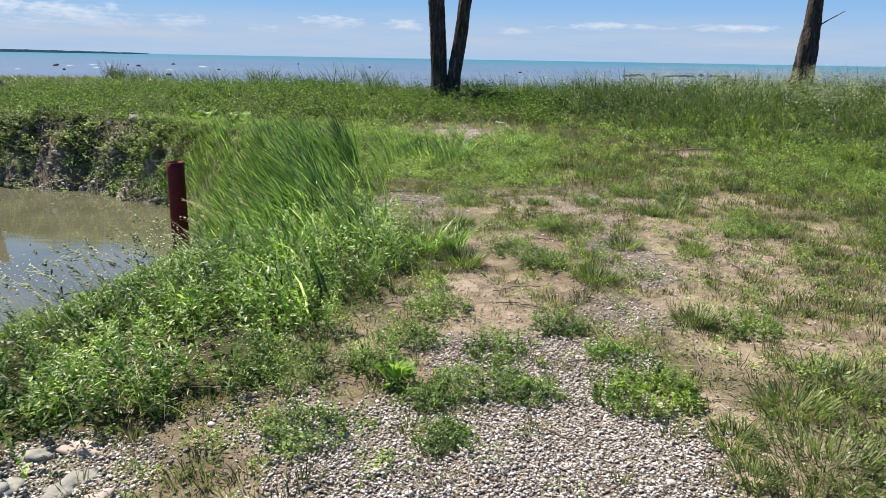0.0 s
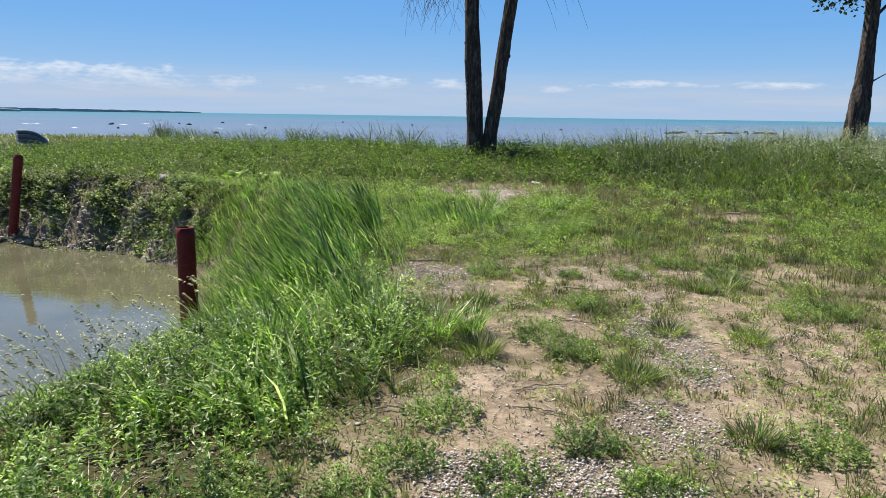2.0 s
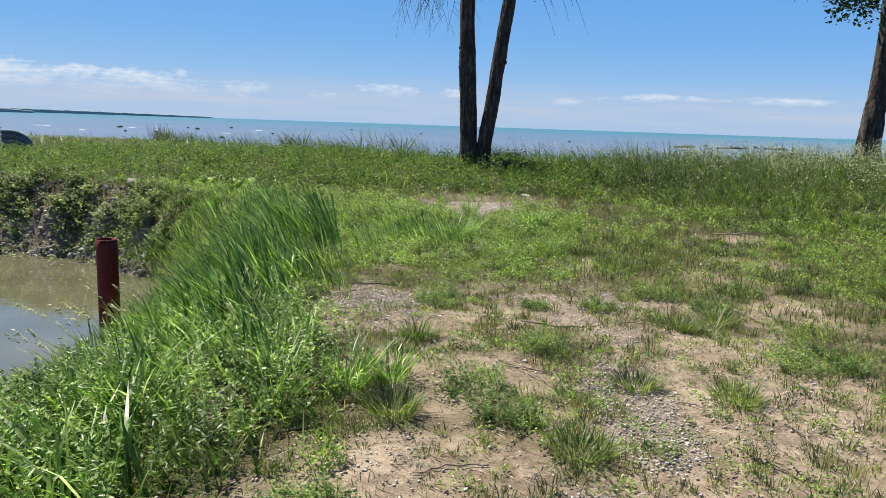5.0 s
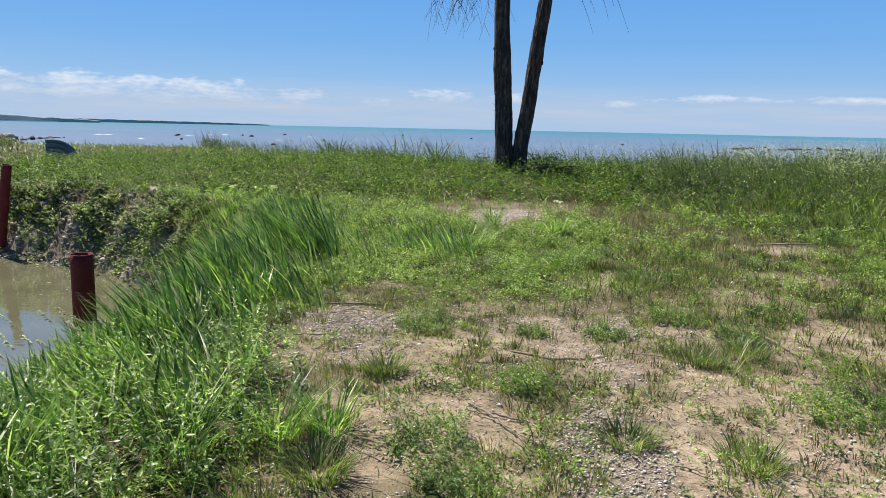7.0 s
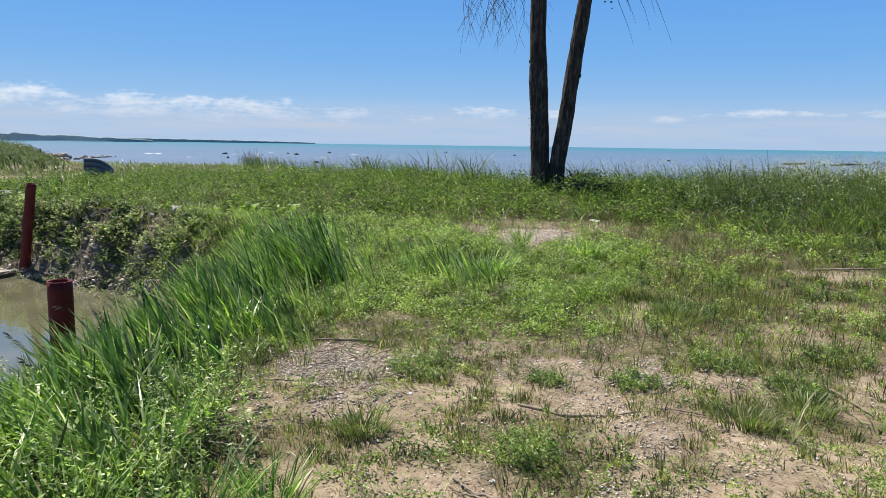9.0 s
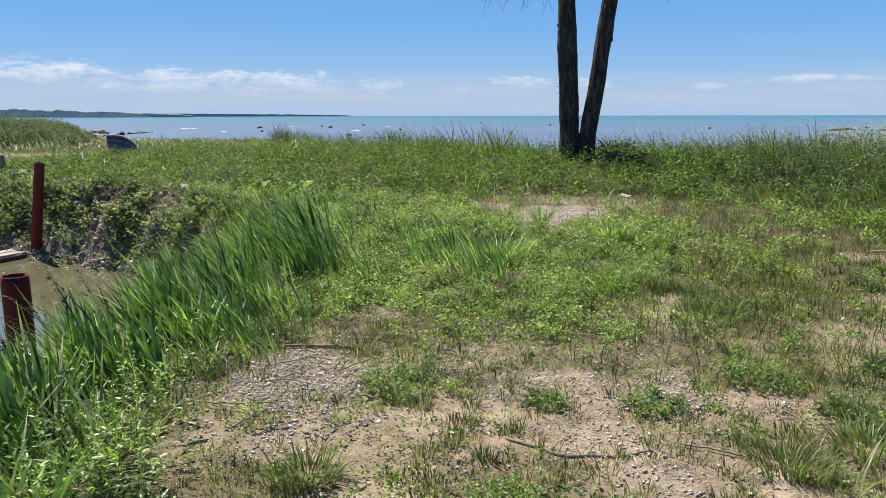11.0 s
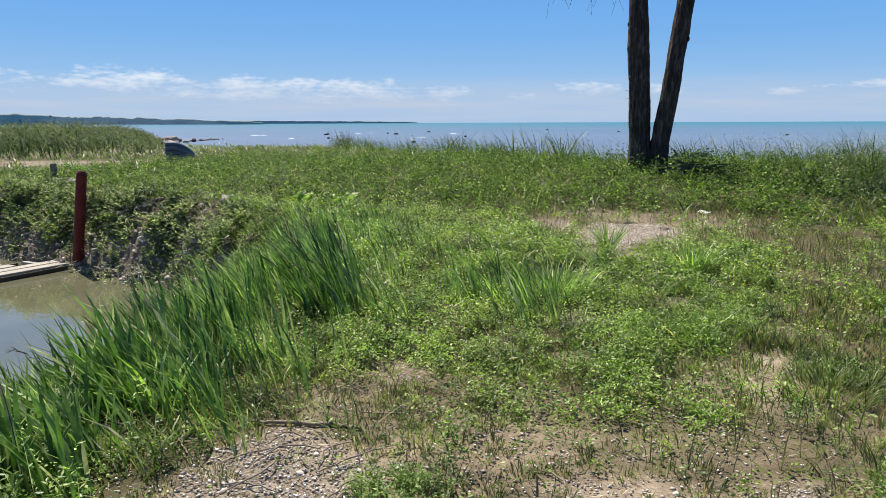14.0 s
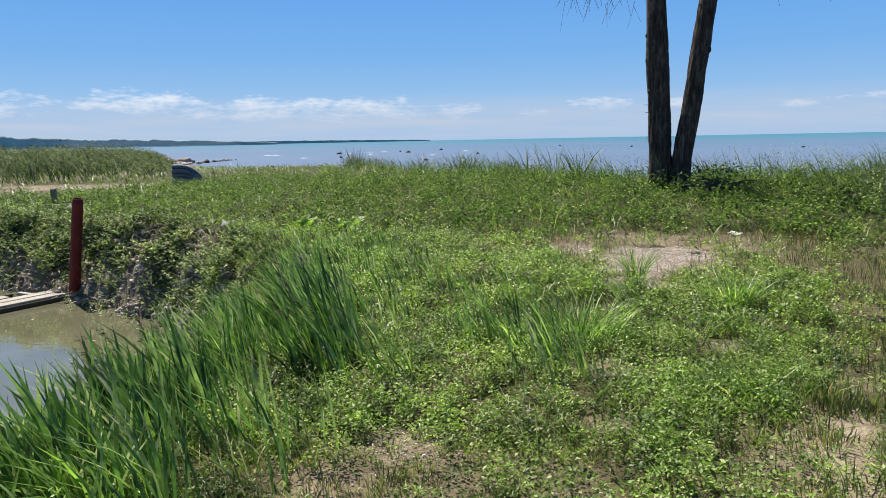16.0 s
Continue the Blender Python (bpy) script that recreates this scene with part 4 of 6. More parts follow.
# ---- growth along the crest above the lake ----
# white-flowering weeds
p = scatter(7600, 1.0, 20.0, 15.0, 33.0, lambda x, y: step(2.2, 5.5, x + 0.25 * (y - 20)) * step(16.8, 19.8, y + 0.35 * np.maximum(x - 6.0, 0)) * (0.25 + 0.75 * step(0.38, 0.55, fbm(x * 0.8, y * 0.8 + 12, 3))))
p = np.concatenate([p, scatter(900, -16.0, 3.0, 23.5, 32.0, lambda x, y: 0.5 * step(0.5, 0.65, fbm(x * 0.7, y * 0.7, 3)))])
p = on_land(p)
tall = U(len(p), 0.45, 1.05)
st, lv = leafy_stems(p, tall, 13, 0.066, 0.027, 0.25)
stuff("flower_weed_stems", join(st, lv), FLOWER_GREEN, "tall grey-green stems of white-flowering weeds on the crest", "weeds")
i = np.repeat(np.flatnonzero((p[:, 0] + 0.5 * (p[:, 1] - 24) * (p[:, 0] > 3) > 6.2 + 2.4 * RNG.rand(len(p))) | (RNG.rand(len(p)) < 0.10)), 12)
q = p[i] + np.stack([U(len(i), -0.14, 0.10), U(len(i), -0.12, 0.12), tall[i] * U(len(i), 0.72, 1.06)], -1)
stuff("white_flowers", leaves(q, U(len(i), -math.pi, math.pi), U(len(i), -0.6, 0.6), U(len(i), 0.020, 0.038), U(len(i), 0.016, 0.030)), PETAL, "clouds of tiny white weed flowers", "flowers")
# dark rank weeds in clumps on the lip of the crest
def lip(x, y):
    s_ = shore_line(x) - y
    return step(1.2, 2.0, s_) * step(7.0, 4.5, s_)


p = on_land(scatter(8000, 1.2, 17.0, 22.0, 36.0, lambda x, y: lip(x, y) * step(1.2, 3.5, x) * (0.05 + 0.75 * step(0.46, 0.60, fbm(x * 0.9 + 31, y * 0.9, 3)))))
p = np.concatenate([p, on_land(scatter(5200, 3.4, 15.0, 12.5, 27.0, lambda x, y: 0.85 * step(3.4, 6.5, x + 0.2 * (y - 16)) * step(0.44, 0.60, fbm(x * 1.1 + 3, y * 1.1 + 50, 3)))), on_land(scatter(3600, -20.0, -0.9, 22.0, 40.0, lambda x, y: lip(x, y) * 0.6 * step(0.52, 0.64, fbm(x * 0.8 + 7, y * 0.8 + 9, 3))))])
tall = U(len(p), 0.3, 0.85) * (0.6 + 0.7 * vnoise(p[:, 0] * 1.1 + 9, p[:, 1] * 1.1)) * (0.5 + 0.5 * step(18.0, 24.0, p[:, 1]))
st, lv = leafy_stems(p, tall, 20, 0.075, 0.030, 0.3)
stuff("crest_weeds", join(st, lv), RANK_WEED, "dark green rank weeds in clumps on the crest above the beach", "weeds")
# seeding grass along the skyline
p = on_land(scatter(52000, -26.0, 18.0, 21.0, 54.0, lambda x, y: step(7.5, 4.5, shore_line(x) - y) * (0.1 + 0.9 * step(0.42, 0.62, fbm(x * 0.8 + 3, y * 0.8, 3)))))
k = len(p)
tall = U(k, 0.35, 1.0) * (0.55 + 0.95 * vnoise(p[:, 0] * 0.7, p[:, 1] * 0.7 + 5))
stuff("crest_grass", blades(p, tall, U(k, 0.012, 0.022), WIND + U(k, -1.0, 1.0), U(k, 0.1, 0.6), U(k, 0.0, 0.3), 3), GRASS, "long seeding grass along the crest above the beach", "grass")
p = p[RNG.rand(k) < 0.16]
k = len(p)
tall = U(k, 0.6, 1.0)
i = np.repeat(np.arange(k), 9)
f = U(len(i), 0.75, 1.0)
yw = WIND + U(k, -0.7, 0.7)
q = np.stack([p[i, 0] + np.cos(yw[i]) * tall[i] * 0.35 * f * f, p[i, 1], p[i, 2] + tall[i] * f * 0.9], -1)
stuff("crest_seed_heads", join(blades(p, tall, np.full(k, 0.006), yw, np.full(k, 0.35), np.full(k, 0.0), 3), leaves(q, U(len(i), -math.pi, math.pi), U(len(i), 0.2, 1.2), U(len(i), 0.03, 0.06), U(len(i), 0.008, 0.014))), SEED, "pale seed heads of long grass against the lake", "seed heads")
# big reeds on the low point beside the rocks
p = scatter(60000, -115.0, -26.0, 34.0, 114.0, lambda x, y: step(-28.0, -34.0, x + 6 * (fbm(x * 0.2, y * 0.2, 2) - 0.5)) * ((1.3 - x) > 0.895 * (y - 7.3)) * (0.3 + 0.7 * vnoise(x * 0.4, y * 0.4)) * step(116.0, 90.0, y))
p = p[p[:, 2] > LAKE_Z - 0.1]
k = len(p)
edge_ = ((1.3 - p[:, 0]) - 0.895 * (p[:, 1] - 7.3))
tall = U(k, 1.0, 2.2) * (0.35 + 0.65 * step(0.0, 9.0, edge_)) * (0.7 + 0.5 * fbm(p[:, 0] * 0.3, p[:, 1] * 0.3, 3))
i = np.repeat(np.arange(k), 2)
q = p[i] + np.stack([U(len(i), -0.3, 0.3), U(len(i), -0.3, 0.3), tall[i] * U(len(i), 0.3, 1.0)], -1)
shore_leaf = leaves(q, WIND + U(len(i), -1.4, 1.4), U(len(i), -0.4, 0.9), U(len(i), 0.18, 0.42), U(len(i), 0.05, 0.12))
stuff("shore_reeds", join(blades(p, tall, U(k, 0.03, 0.07), WIND + U(k, -1.0, 1.0), U(k, 0.3, 0.9), U(k, 0.0, 0.35), 2), shore_leaf), SHORE_REED, "dense tall reeds on the low shore point", "reeds")

# ---- far bank of the pond: clods, roots and weeds ----
def bank_face(x, y):
    d = pond_distance(x, y)
    return step(-0.25, 0.05, d) * step(1.5, 1.0, d) * step(-5.4, -6.2, x) * step(14.5, 15.5, y)


p = scatter(17000, -15.0, -5.4, 14.5, 20.5, lambda x, y: bank_face(x, y) * (0.26 + 0.7 * step(0.45, 0.6, fbm(x * 1.8, y * 1.8 + 6, 3))))
size = 0.04 + 0.15 * RNG.rand(len(p)) ** 2.5
stuff("bank_clods", pebble_shapes(p, size), CLOD, "broken clods of dry earth and stones on the eroded bank", "earth clods")
p = scatter(30000, -15.0, -5.2, 14.5, 20.5, lambda x, y: bank_face(x, y) * (0.10 + 0.90 * step(0.40, 0.95, pond_distance(x, y))) * step(0.36, 0.52, fbm(x * 1.6 + 80, y * 1.6, 3)))
st, lv = leafy_stems(p, U(len(p), 0.10, 0.36), 13, 0.085, 0.046, 0.9)
stuff("bank_creepers", join(st, lv), BANK_LEAF, "leafy creepers and weeds hanging on the eroded bank", "weeds")
p = scatter(5200, -15.0, -5.2, 14.5, 20.5, lambda x, y: bank_face(x, y) * (0.3 + 0.7 * step(0.7, 1.1, pond_distance(x, y))))
k = len(p)
p[:, 2] += U(k, 0.0, 0.08)
stuff("bank_roots", blades(p, U(k, 0.12, 0.40), U(k, 0.010, 0.024), -math.pi / 2 + U(k, -1.0, 1.0), U(k, 0.2, 0.8), U(k, 0.3, 0.9), 3, 0.5), STRAW, "dead roots and straw trailing down the eroded bank", "roots")


p = scatter(380, -10.5, -4.6, 11.5, 17.3, lambda x, y: (pond_distance(x, y) < -0.2) * step(0.5, 0.66, fbm(x * 0.9 + 4, y * 0.9, 3)))
p[:, 2] = WATER + 0.003
k = len(p)
stuff("floating_flecks", leaves(p, U(k, -math.pi, math.pi), np.zeros(k), U(k, 0.03, 0.11), U(k, 0.015, 0.04), 0.0), STRAW, "pale dead leaves and scum flecks floating on the pond", "litter")
p = scatter(3200, -12.0, -5.4, 14.5, 18.8, lambda x, y: bank_face(x, y) * step(0.75, 0.2, pond_distance(x, y)))
stuff("bank_stones", pebble_shapes(p, 0.03 + 0.09 * RNG.rand(len(p)) ** 2), PEBBLE, "pale stones washed out at the foot of the bank", "stones")


# ---- trees ----
def tube(points, radii, ring=14, rough=0.0, seed=0, cap=True):
    """A round limb along points, with knobbly bark relief."""
    pts = [Vector(q) for q in points]
    n = len(pts)
    verts, side = [], Vector((1, 0, 0))
    for k, q in enumerate(pts):
        d = (pts[min(k + 1, n - 1)] - pts[max(k - 1, 0)]).normalized()
        a = (side - d * side.dot(d)).normalized()
        side = a
        b = d.cross(a)
        for j in range(ring):
            ang = 2 * math.pi * j / ring
            r = radii[k]
            if rough:
                c, s2 = math.cos(ang), math.sin(ang)
                r *= 1 + rough * (noise.noise((c * 2.5 + seed, s2 * 2.5, q.z * 0.9)) + 0.9 * noise.noise((c * 11.0, s2 * 11.0 + seed, q.z * 1.6)) + 0.5 * noise.noise((c * 5.0, s2 * 5.0 + seed, q.z * 6.0)))
            verts.append(q + a * math.cos(ang) * r + b * math.sin(ang) * r)
    quads = [(k * ring + j, k * ring + (j + 1) % ring, (k + 1) * ring + (j + 1) % ring, (k + 1) * ring + j) for k in range(n - 1) for j in range(ring)]
    tris = []
    if cap:
        verts += [pts[0], pts[-1]]
        tris = [(len(verts) - 2, (j + 1) % ring, j) for j in range(ring)] + [(len(verts) - 1, (n - 1) * ring + j, (n - 1) * ring + (j + 1) % ring) for j in range(ring)]
    return np.array([tuple(v) for v in verts]), np.array(quads), (np.array(tris) if tris else None)


def interp_path(keys, n):
    """Points and radii, evenly spaced in height or order, from keys (x, y, z, r)."""
    k = np.array(keys, float)
    t = np.linspace(0, len(k) - 1, n)
    cols = [np.interp(t, np.arange(len(k)), k[:, c]) for c in range(4)]
    for _ in range(2):
        for c in range(4):
            cols[c][1:-1] = (cols[c][:-2] + 2 * cols[c][1:-1] + cols[c][2:]) / 4
    return np.stack(cols[:3], -1), cols[3]


def limb(keys, n, ring, rough=0.0, seed=0):
    pts, rad = interp_path(keys, n)
    return tube(pts, rad, ring, rough, seed)


def twig_keys(rng, start, heading, rise, length, r, droop, n=6, stray=0.6):
    """A wandering thin branch."""
    x, y, z = start
    keys = [(x, y, z, r)]
    for k in range(1, n):
        f = k / (n - 1)
        heading += rng.uniform(-stray, stray)
        stp = length / (n - 1)
        up = rise - droop * f + rng.uniform(-0.6, 0.6) * stray
        c = 1 / math.sqrt(1 + up * up)
        x, y, z = x + math.cos(heading) * stp * c, y + math.sin(heading) * stp * c, z + up * stp * c
        keys.append((x, y, z, max(0.003, r * (1 - 0.85 * f))))
    return keys


def leaf_crown(rng, centres, per, spread_r, size):
    c = np.array(centres)
    i = np.repeat(np.arange(len(c)), per)
    q = c[i] + rng.normal(0, 1, (len(i), 3)) * np.array([spread_r, spread_r, spread_r * 0.7])
    n = len(q)
    yw = rng.uniform(-math.pi, math.pi, n)
    pt = rng.uniform(-1.3, 0.2, n)
    return leaves(q, yw, pt, rng.uniform(0.7, 1.3, n) * size, rng.uniform(0.7, 1.1, n) * size, 0.1)


def twin_tree():
    rng = np.random.RandomState(21)
    g = 0.30
    t = holder("tree", (-0.22, 25.6, g), "twin-trunked tree with dark grey bark and hanging dead twigs", "tree")
    left = [(-0.24, 0.0, -0.3, 0.36), (-0.22, 0, 0.1, 0.29), (-0.24, 0, 0.8, 0.255), (-0.27, 0, 1.8, 0.25), (-0.35, 0.0, 3.0, 0.245), (-0.40, 0.02, 4.5, 0.225), (-0.42, 0.05, 6.5, 0.20), (-0.30, 0.1, 9.0, 0.14), (-0.45, 0.2, 12.0, 0.05)]
    right = [(0.18, -0.02, -0.3, 0.34), (0.20, 0, 0.1, 0.25), (0.26, 0, 0.8, 0.215), (0.42, 0, 1.8, 0.21), (0.565, 0.0, 3.0, 0.20), (0.77, 0.0, 4.5, 0.19), (1.03, 0.05, 6.5, 0.165), (1.5, 0.1, 9.0, 0.11), (1.8, 0.2, 11.5, 0.04)]
    part("trunk", smooth(np_mesh("trunk", *limb(left, 150, 44, 0.10, 3))), BARK, t)
    part("trunk", smooth(np_mesh("trunk", *limb(right, 150, 44, 0.10, 9))), BARK, t)
    for kx, ky, kz, ks in ((-0.555, -0.08, 3.05, 0.055), (-0.48, -0.14, 2.3, 0.05), (-0.58, -0.05, 3.6, 0.045), (0.80, -0.06, 3.2, 0.045), (-0.28, -0.23, 2.0, 0.06)):
        bm = bmesh.new()
        bmesh.ops.create_icosphere(bm, subdivisions=2, radius=ks)
        for v in bm.verts:
            v.co = v.co * (1 + 0.35 * noise.noise(v.co * 14 + Vector((kx, 0, kz))))
            v.co = Vector((v.co.x + kx, v.co.y + ky, v.co.z * 1.5 + kz))
        part("knot", from_bm("knot", bm), BARK, t)
    # limbs above, with bare drooping twigs on one side and leaves higher up
    for name_, keys in (("limb", [(-0.40, 0, 5.6, 0.09), (-0.9, -0.15, 6.1, 0.075), (-1.5, -0.2, 6.2, 0.055), (-2.2, -0.2, 6.0, 0.02)]),
                        ("limb", [(1.0, 0, 5.6, 0.06), (1.5, -0.1, 6.0, 0.05), (2.1, -0.15, 6.1, 0.03), (2.9, -0.2, 5.9, 0.012)]),
                        ("limb", [(-0.35, 0.1, 8.0, 0.08), (-1.2, 0.5, 9.2, 0.05), (-2.2, 0.8, 10.0, 0.02)]),
                        ("limb", [(1.3, 0.1, 8.0, 0.07), (2.2, 0.6, 9.0, 0.05), (3.0, 1.0, 9.6, 0.02)]),
                        ("limb", [(-0.3, 0.1, 9.0, 0.07), (0.0, 1.0, 10.2, 0.04), (0.2, 1.8, 11.0, 0.02)])):
        part(name_, smooth(np_mesh(name_, *limb(keys, 16, 10, 0.08, 5))), BARK, t)
    tw = []
    for k in range(30):
        x0 = rng.uniform(-2.1, -0.5)
        z0 = 6.12 - 0.12 * abs(x0 + 1.3)
        main = twig_keys(rng, (x0, -0.2 + rng.uniform(-0.2, 0.2), z0), rng.choice([math.pi, math.pi * 0.6, -math.pi * 0.6, 0.3]) + rng.uniform(-0.4, 0.4), -0.4, rng.uniform(1.2, 2.9), 0.010, 2.2, 10, 1.1)
        forks = [limb(main, 22, 5)]
        for j in (3, 5, 6, 7):
            if rng.rand() < 0.75:
                forks.append(limb(twig_keys(rng, main[j][:3], rng.uniform(-math.pi, math.pi), -0.6, rng.uniform(0.25, 0.75), 0.006, 1.2, 6, 0.9), 9, 4))
        tw.append(join(*forks))
    for one in tw:
        part("hanging_twig", smooth(np_mesh("hanging_twig", *one)), DEAD_TWIG, t, "thin bare dead twig")
    tw = []
    for k in range(6):
        tw.append(limb(twig_keys(rng, (rng.uniform(1.2, 2.2), -0.15, 5.95), rng.uniform(-0.5, 0.5), -0.7, rng.uniform(1.2, 2.6), 0.012, 1.9), 12, 5))
    for k in range(4):
        z0 = rng.uniform(1.2, 3.8)
        tw.append(limb(twig_keys(rng, (-0.45, -0.1, z0), math.pi + rng.uniform(-0.5, 0.5), 0.3, rng.uniform(0.12, 0.3), 0.012, 0.2, 4), 5, 5))
    for one in tw:
        part("side_twig", smooth(np_mesh("side_twig", *one)), DEAD_TWIG, t)
    cen = [(rng.uniform(-2.5, 3.2), rng.uniform(-0.8, 1.8), rng.uniform(8.5, 12.0)) for _ in range(34)] + [(1.95, -0.2, 5.55), (2.1, -0.2, 5.75), (1.9, -0.1, 5.9), (2.3, 0, 6.0), (1.6, -0.1, 6.2)]
    part("crown", np_mesh("crown", *leaf_crown(rng, cen, 36, 0.32, 0.075)), TREE_LEAF, t, "sparse dark green leaves")
    return t


def big_tree():
    rng = np.random.RandomState(5)
    x0, y0 = 13.75, 31.0
    g = float(height(np.array([x0]), np.array([y0]))[0])
    t = holder("tree", (x0, y0, g), "old cottonwood with a swollen furrowed grey-brown trunk", "tree")
    keys = [(-0.12, 0, -0.4, 0.50), (-0.10, 0, 0.2, 0.45), (-0.06, 0, 0.9, 0.40), (0.0, 0, 1.7, 0.365), (0.04, 0, 2.5, 0.31), (0.06, 0, 3.4, 0.26), (0.07, 0, 4.6, 0.245), (0.07, 0, 6.4, 0.24), (0.05, 0.1, 9.0, 0.18), (-0.1, 0.2, 13.0, 0.05)]
    part("trunk", smooth(np_mesh("trunk", *limb(keys, 160, 48, 0.11, 14))), BARK, t)
    limbs = [[(0.2, 0, 4.9, 0.06), (0.7, -0.1, 5.5, 0.05), (1.6, -0.2, 5.9, 0.02)], [(0.25, 0, 2.5, 0.03), (0.6, -0.05, 2.75, 0.022), (1.2, -0.1, 3.1, 0.010)],
             [(0.05, 0, 6.2, 0.11), (-0.8, -0.2, 6.7, 0.08), (-2.0, -0.3, 6.7, 0.05), (-3.1, -0.4, 6.2, 0.02)], [(0.3, 0, 8.5, 0.12), (1.3, 0.3, 9.8, 0.08), (2.6, 0.6, 10.8, 0.03)],
             [(0.2, 0.1, 9.5, 0.1), (-1.0, 0.6, 11.0, 0.06), (-1.9, 1.0, 12.0, 0.03)]]
    for keys in limbs:
        part("limb", smooth(np_mesh("limb", *limb(keys, 14, 9, 0.06, 2))), BARK, t)
    tw = [limb(twig_keys(rng, (0.0, 0, 5.0), math.pi, 0.4, 0.3, 0.015, 0.0, 4), 6, 5)]
    for k in range(16):
        x = rng.uniform(-3.2, -0.5)
        tw.append(limb(twig_keys(rng, (x, -0.3, 6.6), rng.uniform(-math.pi, math.pi), -0.5, rng.uniform(0.7, 1.5), 0.014, 1.8), 8, 5))
    for one in tw:
        part("twig", smooth(np_mesh("twig", *one)), DEAD_TWIG, t)
    cen = [(rng.uniform(-3.0, -1.7), rng.uniform(-0.6, 0.2), rng.uniform(5.9, 6.6)) for _ in range(12)] + [(rng.uniform(-1.9, -0.5), rng.uniform(-0.5, 0.2), rng.uniform(5.2, 6.5)) for _ in range(18)]
    cen += [(rng.uniform(-3.0, 3.6), rng.uniform(-2.0, 2.2), rng.uniform(8.0, 13.5)) for _ in range(60)]
    part("crown", np_mesh("crown", *leaf_crown(rng, cen, 26, 0.20, 0.165)), TREE_LEAF, t, "dark glossy green heart-shaped leaves")
    return t


twin_tree()
big_tree()


# ---- built things ----
def pipe_mesh(radius, wall, length, sides=32, rows_=24, dent=0.004):
    """A hollow steel pipe standing on its end at z = 0."""
    v, q = [], []
    prof = [(radius, length * k / rows_) for k in range(rows_ + 1)] + [(radius - wall, length), (radius - wall, length - 0.6)]
    for k, (r, z) in enumerate(prof):
        for j in range(sides):
            a = 2 * math.pi * j / sides
            rr = r + dent * noise.noise((math.cos(a) * 2, math.sin(a) * 2, z * 1.7))
            zz = z + (0.006 * noise.noise((math.cos(a) * 3, math.sin(a) * 3, 4.0)) if z >= length else 0.0)
            v.append((rr * math.cos(a), rr * math.sin(a), zz))
    n = len(prof)
    q = [(k * sides + j, k * sides + (j + 1) % sides, (k + 1) * sides + (j + 1) % sides, (k + 1) * sides + j) for k in range(n - 1) for j in range(sides)]
    return smooth(np_mesh("pipe", v, q))


def red_post(x, y, top, radius, lean_x, lean_y, label, bolts):
    bottom = -2.0
    t = holder("mooring_post", (x, y, bottom), label, "post", "red mooring posts")
    t.rotation_euler = (lean_y, lean_x, 0)
    part("pipe", pipe_mesh(radius, 0.010, top - bottom), RED, t)
    for k in range(bolts):
        bm = bmesh.new()
        bmesh.ops.create_cone(bm, cap_ends=True, segments=10, radius1=0.022, radius2=0.018, depth=0.05, matrix=pose(radius + 0.02, 0, (top - bottom) - 0.55 - 0.13 * k, 0, 90, 0))
        part("bolt", from_bm("bolt", bm), RED, t)
    return t


red_post(-3.22, 10.02, 0.27, 0.107, 0.0, 0.0, "short hollow red-painted steel pipe post at the pond's edge", 0)
red_post(-11.37, 18.22, 0.60, 0.105, 0.167, 0.0, "tall leaning red-painted steel pipe post in the pond", 3)


def dock():
    t = holder("floating_dock", (-12.22, 16.35, WATER), "grey weathered plank dock floating low in the pond", "dock")
    rng = random.Random(4)
    for k in range(4):
        bm = bmesh.new()
        bmesh.ops.create_cube(bm, size=1.0)
        bmesh.ops.scale(bm, vec=(0.27, 3.9 + rng.uniform(-0.1, 0.1), 0.045), verts=bm.verts)
        bmesh.ops.bevel(bm, geom=bm.edges[:], offset=0.008, segments=1, affect="EDGES")
        xk = 0.47 - 0.30 * k - (0.10 if k > 1 else 0)
        bmesh.ops.transform(bm, matrix=pose(xk, rng.uniform(-0.04, 0.04) - (0.05 if k < 2 else 0.85), 0.115 + rng.uniform(-0.006, 0.006), 0, 0, rng.uniform(-0.5, 0.5)), verts=bm.verts)
        part("plank", from_bm("plank", bm, True), BOARD, t)
    for yk in (-1.6, 0.0, 1.6):
        bm = bmesh.new()
        bmesh.ops.create_cube(bm, size=1.0)
        bmesh.ops.scale(bm, vec=(1.25, 0.10, 0.14), verts=bm.verts)
        bmesh.ops.bevel(bm, geom=bm.edges[:], offset=0.008, segments=1, affect="EDGES")
        bmesh.ops.translate(bm, vec=(0.0, yk, 0.03), verts=bm.verts)
        part("joist", from_bm("joist", bm, True), BOARD, t)
    for xk, y_end in ((0.63, 3.8), (-0.62, 3.0)):
        bm = bmesh.new()
        bmesh.ops.create_cube(bm, size=1.0)
        bmesh.ops.scale(bm, vec=(0.045, y_end, 0.17), verts=bm.verts)
        bmesh.ops.bevel(bm, geom=bm.edges[:], offset=0.006, segments=1, affect="EDGES")
        bmesh.ops.translate(bm, vec=(xk, -0.05, 0.005), verts=bm.verts)
        part("side_board", from_bm("side_board", bm, True), WET_WOOD, t, "dark wet side board")
    t.rotation_euler = (0, 0, radians(-8))
    return t


dock()


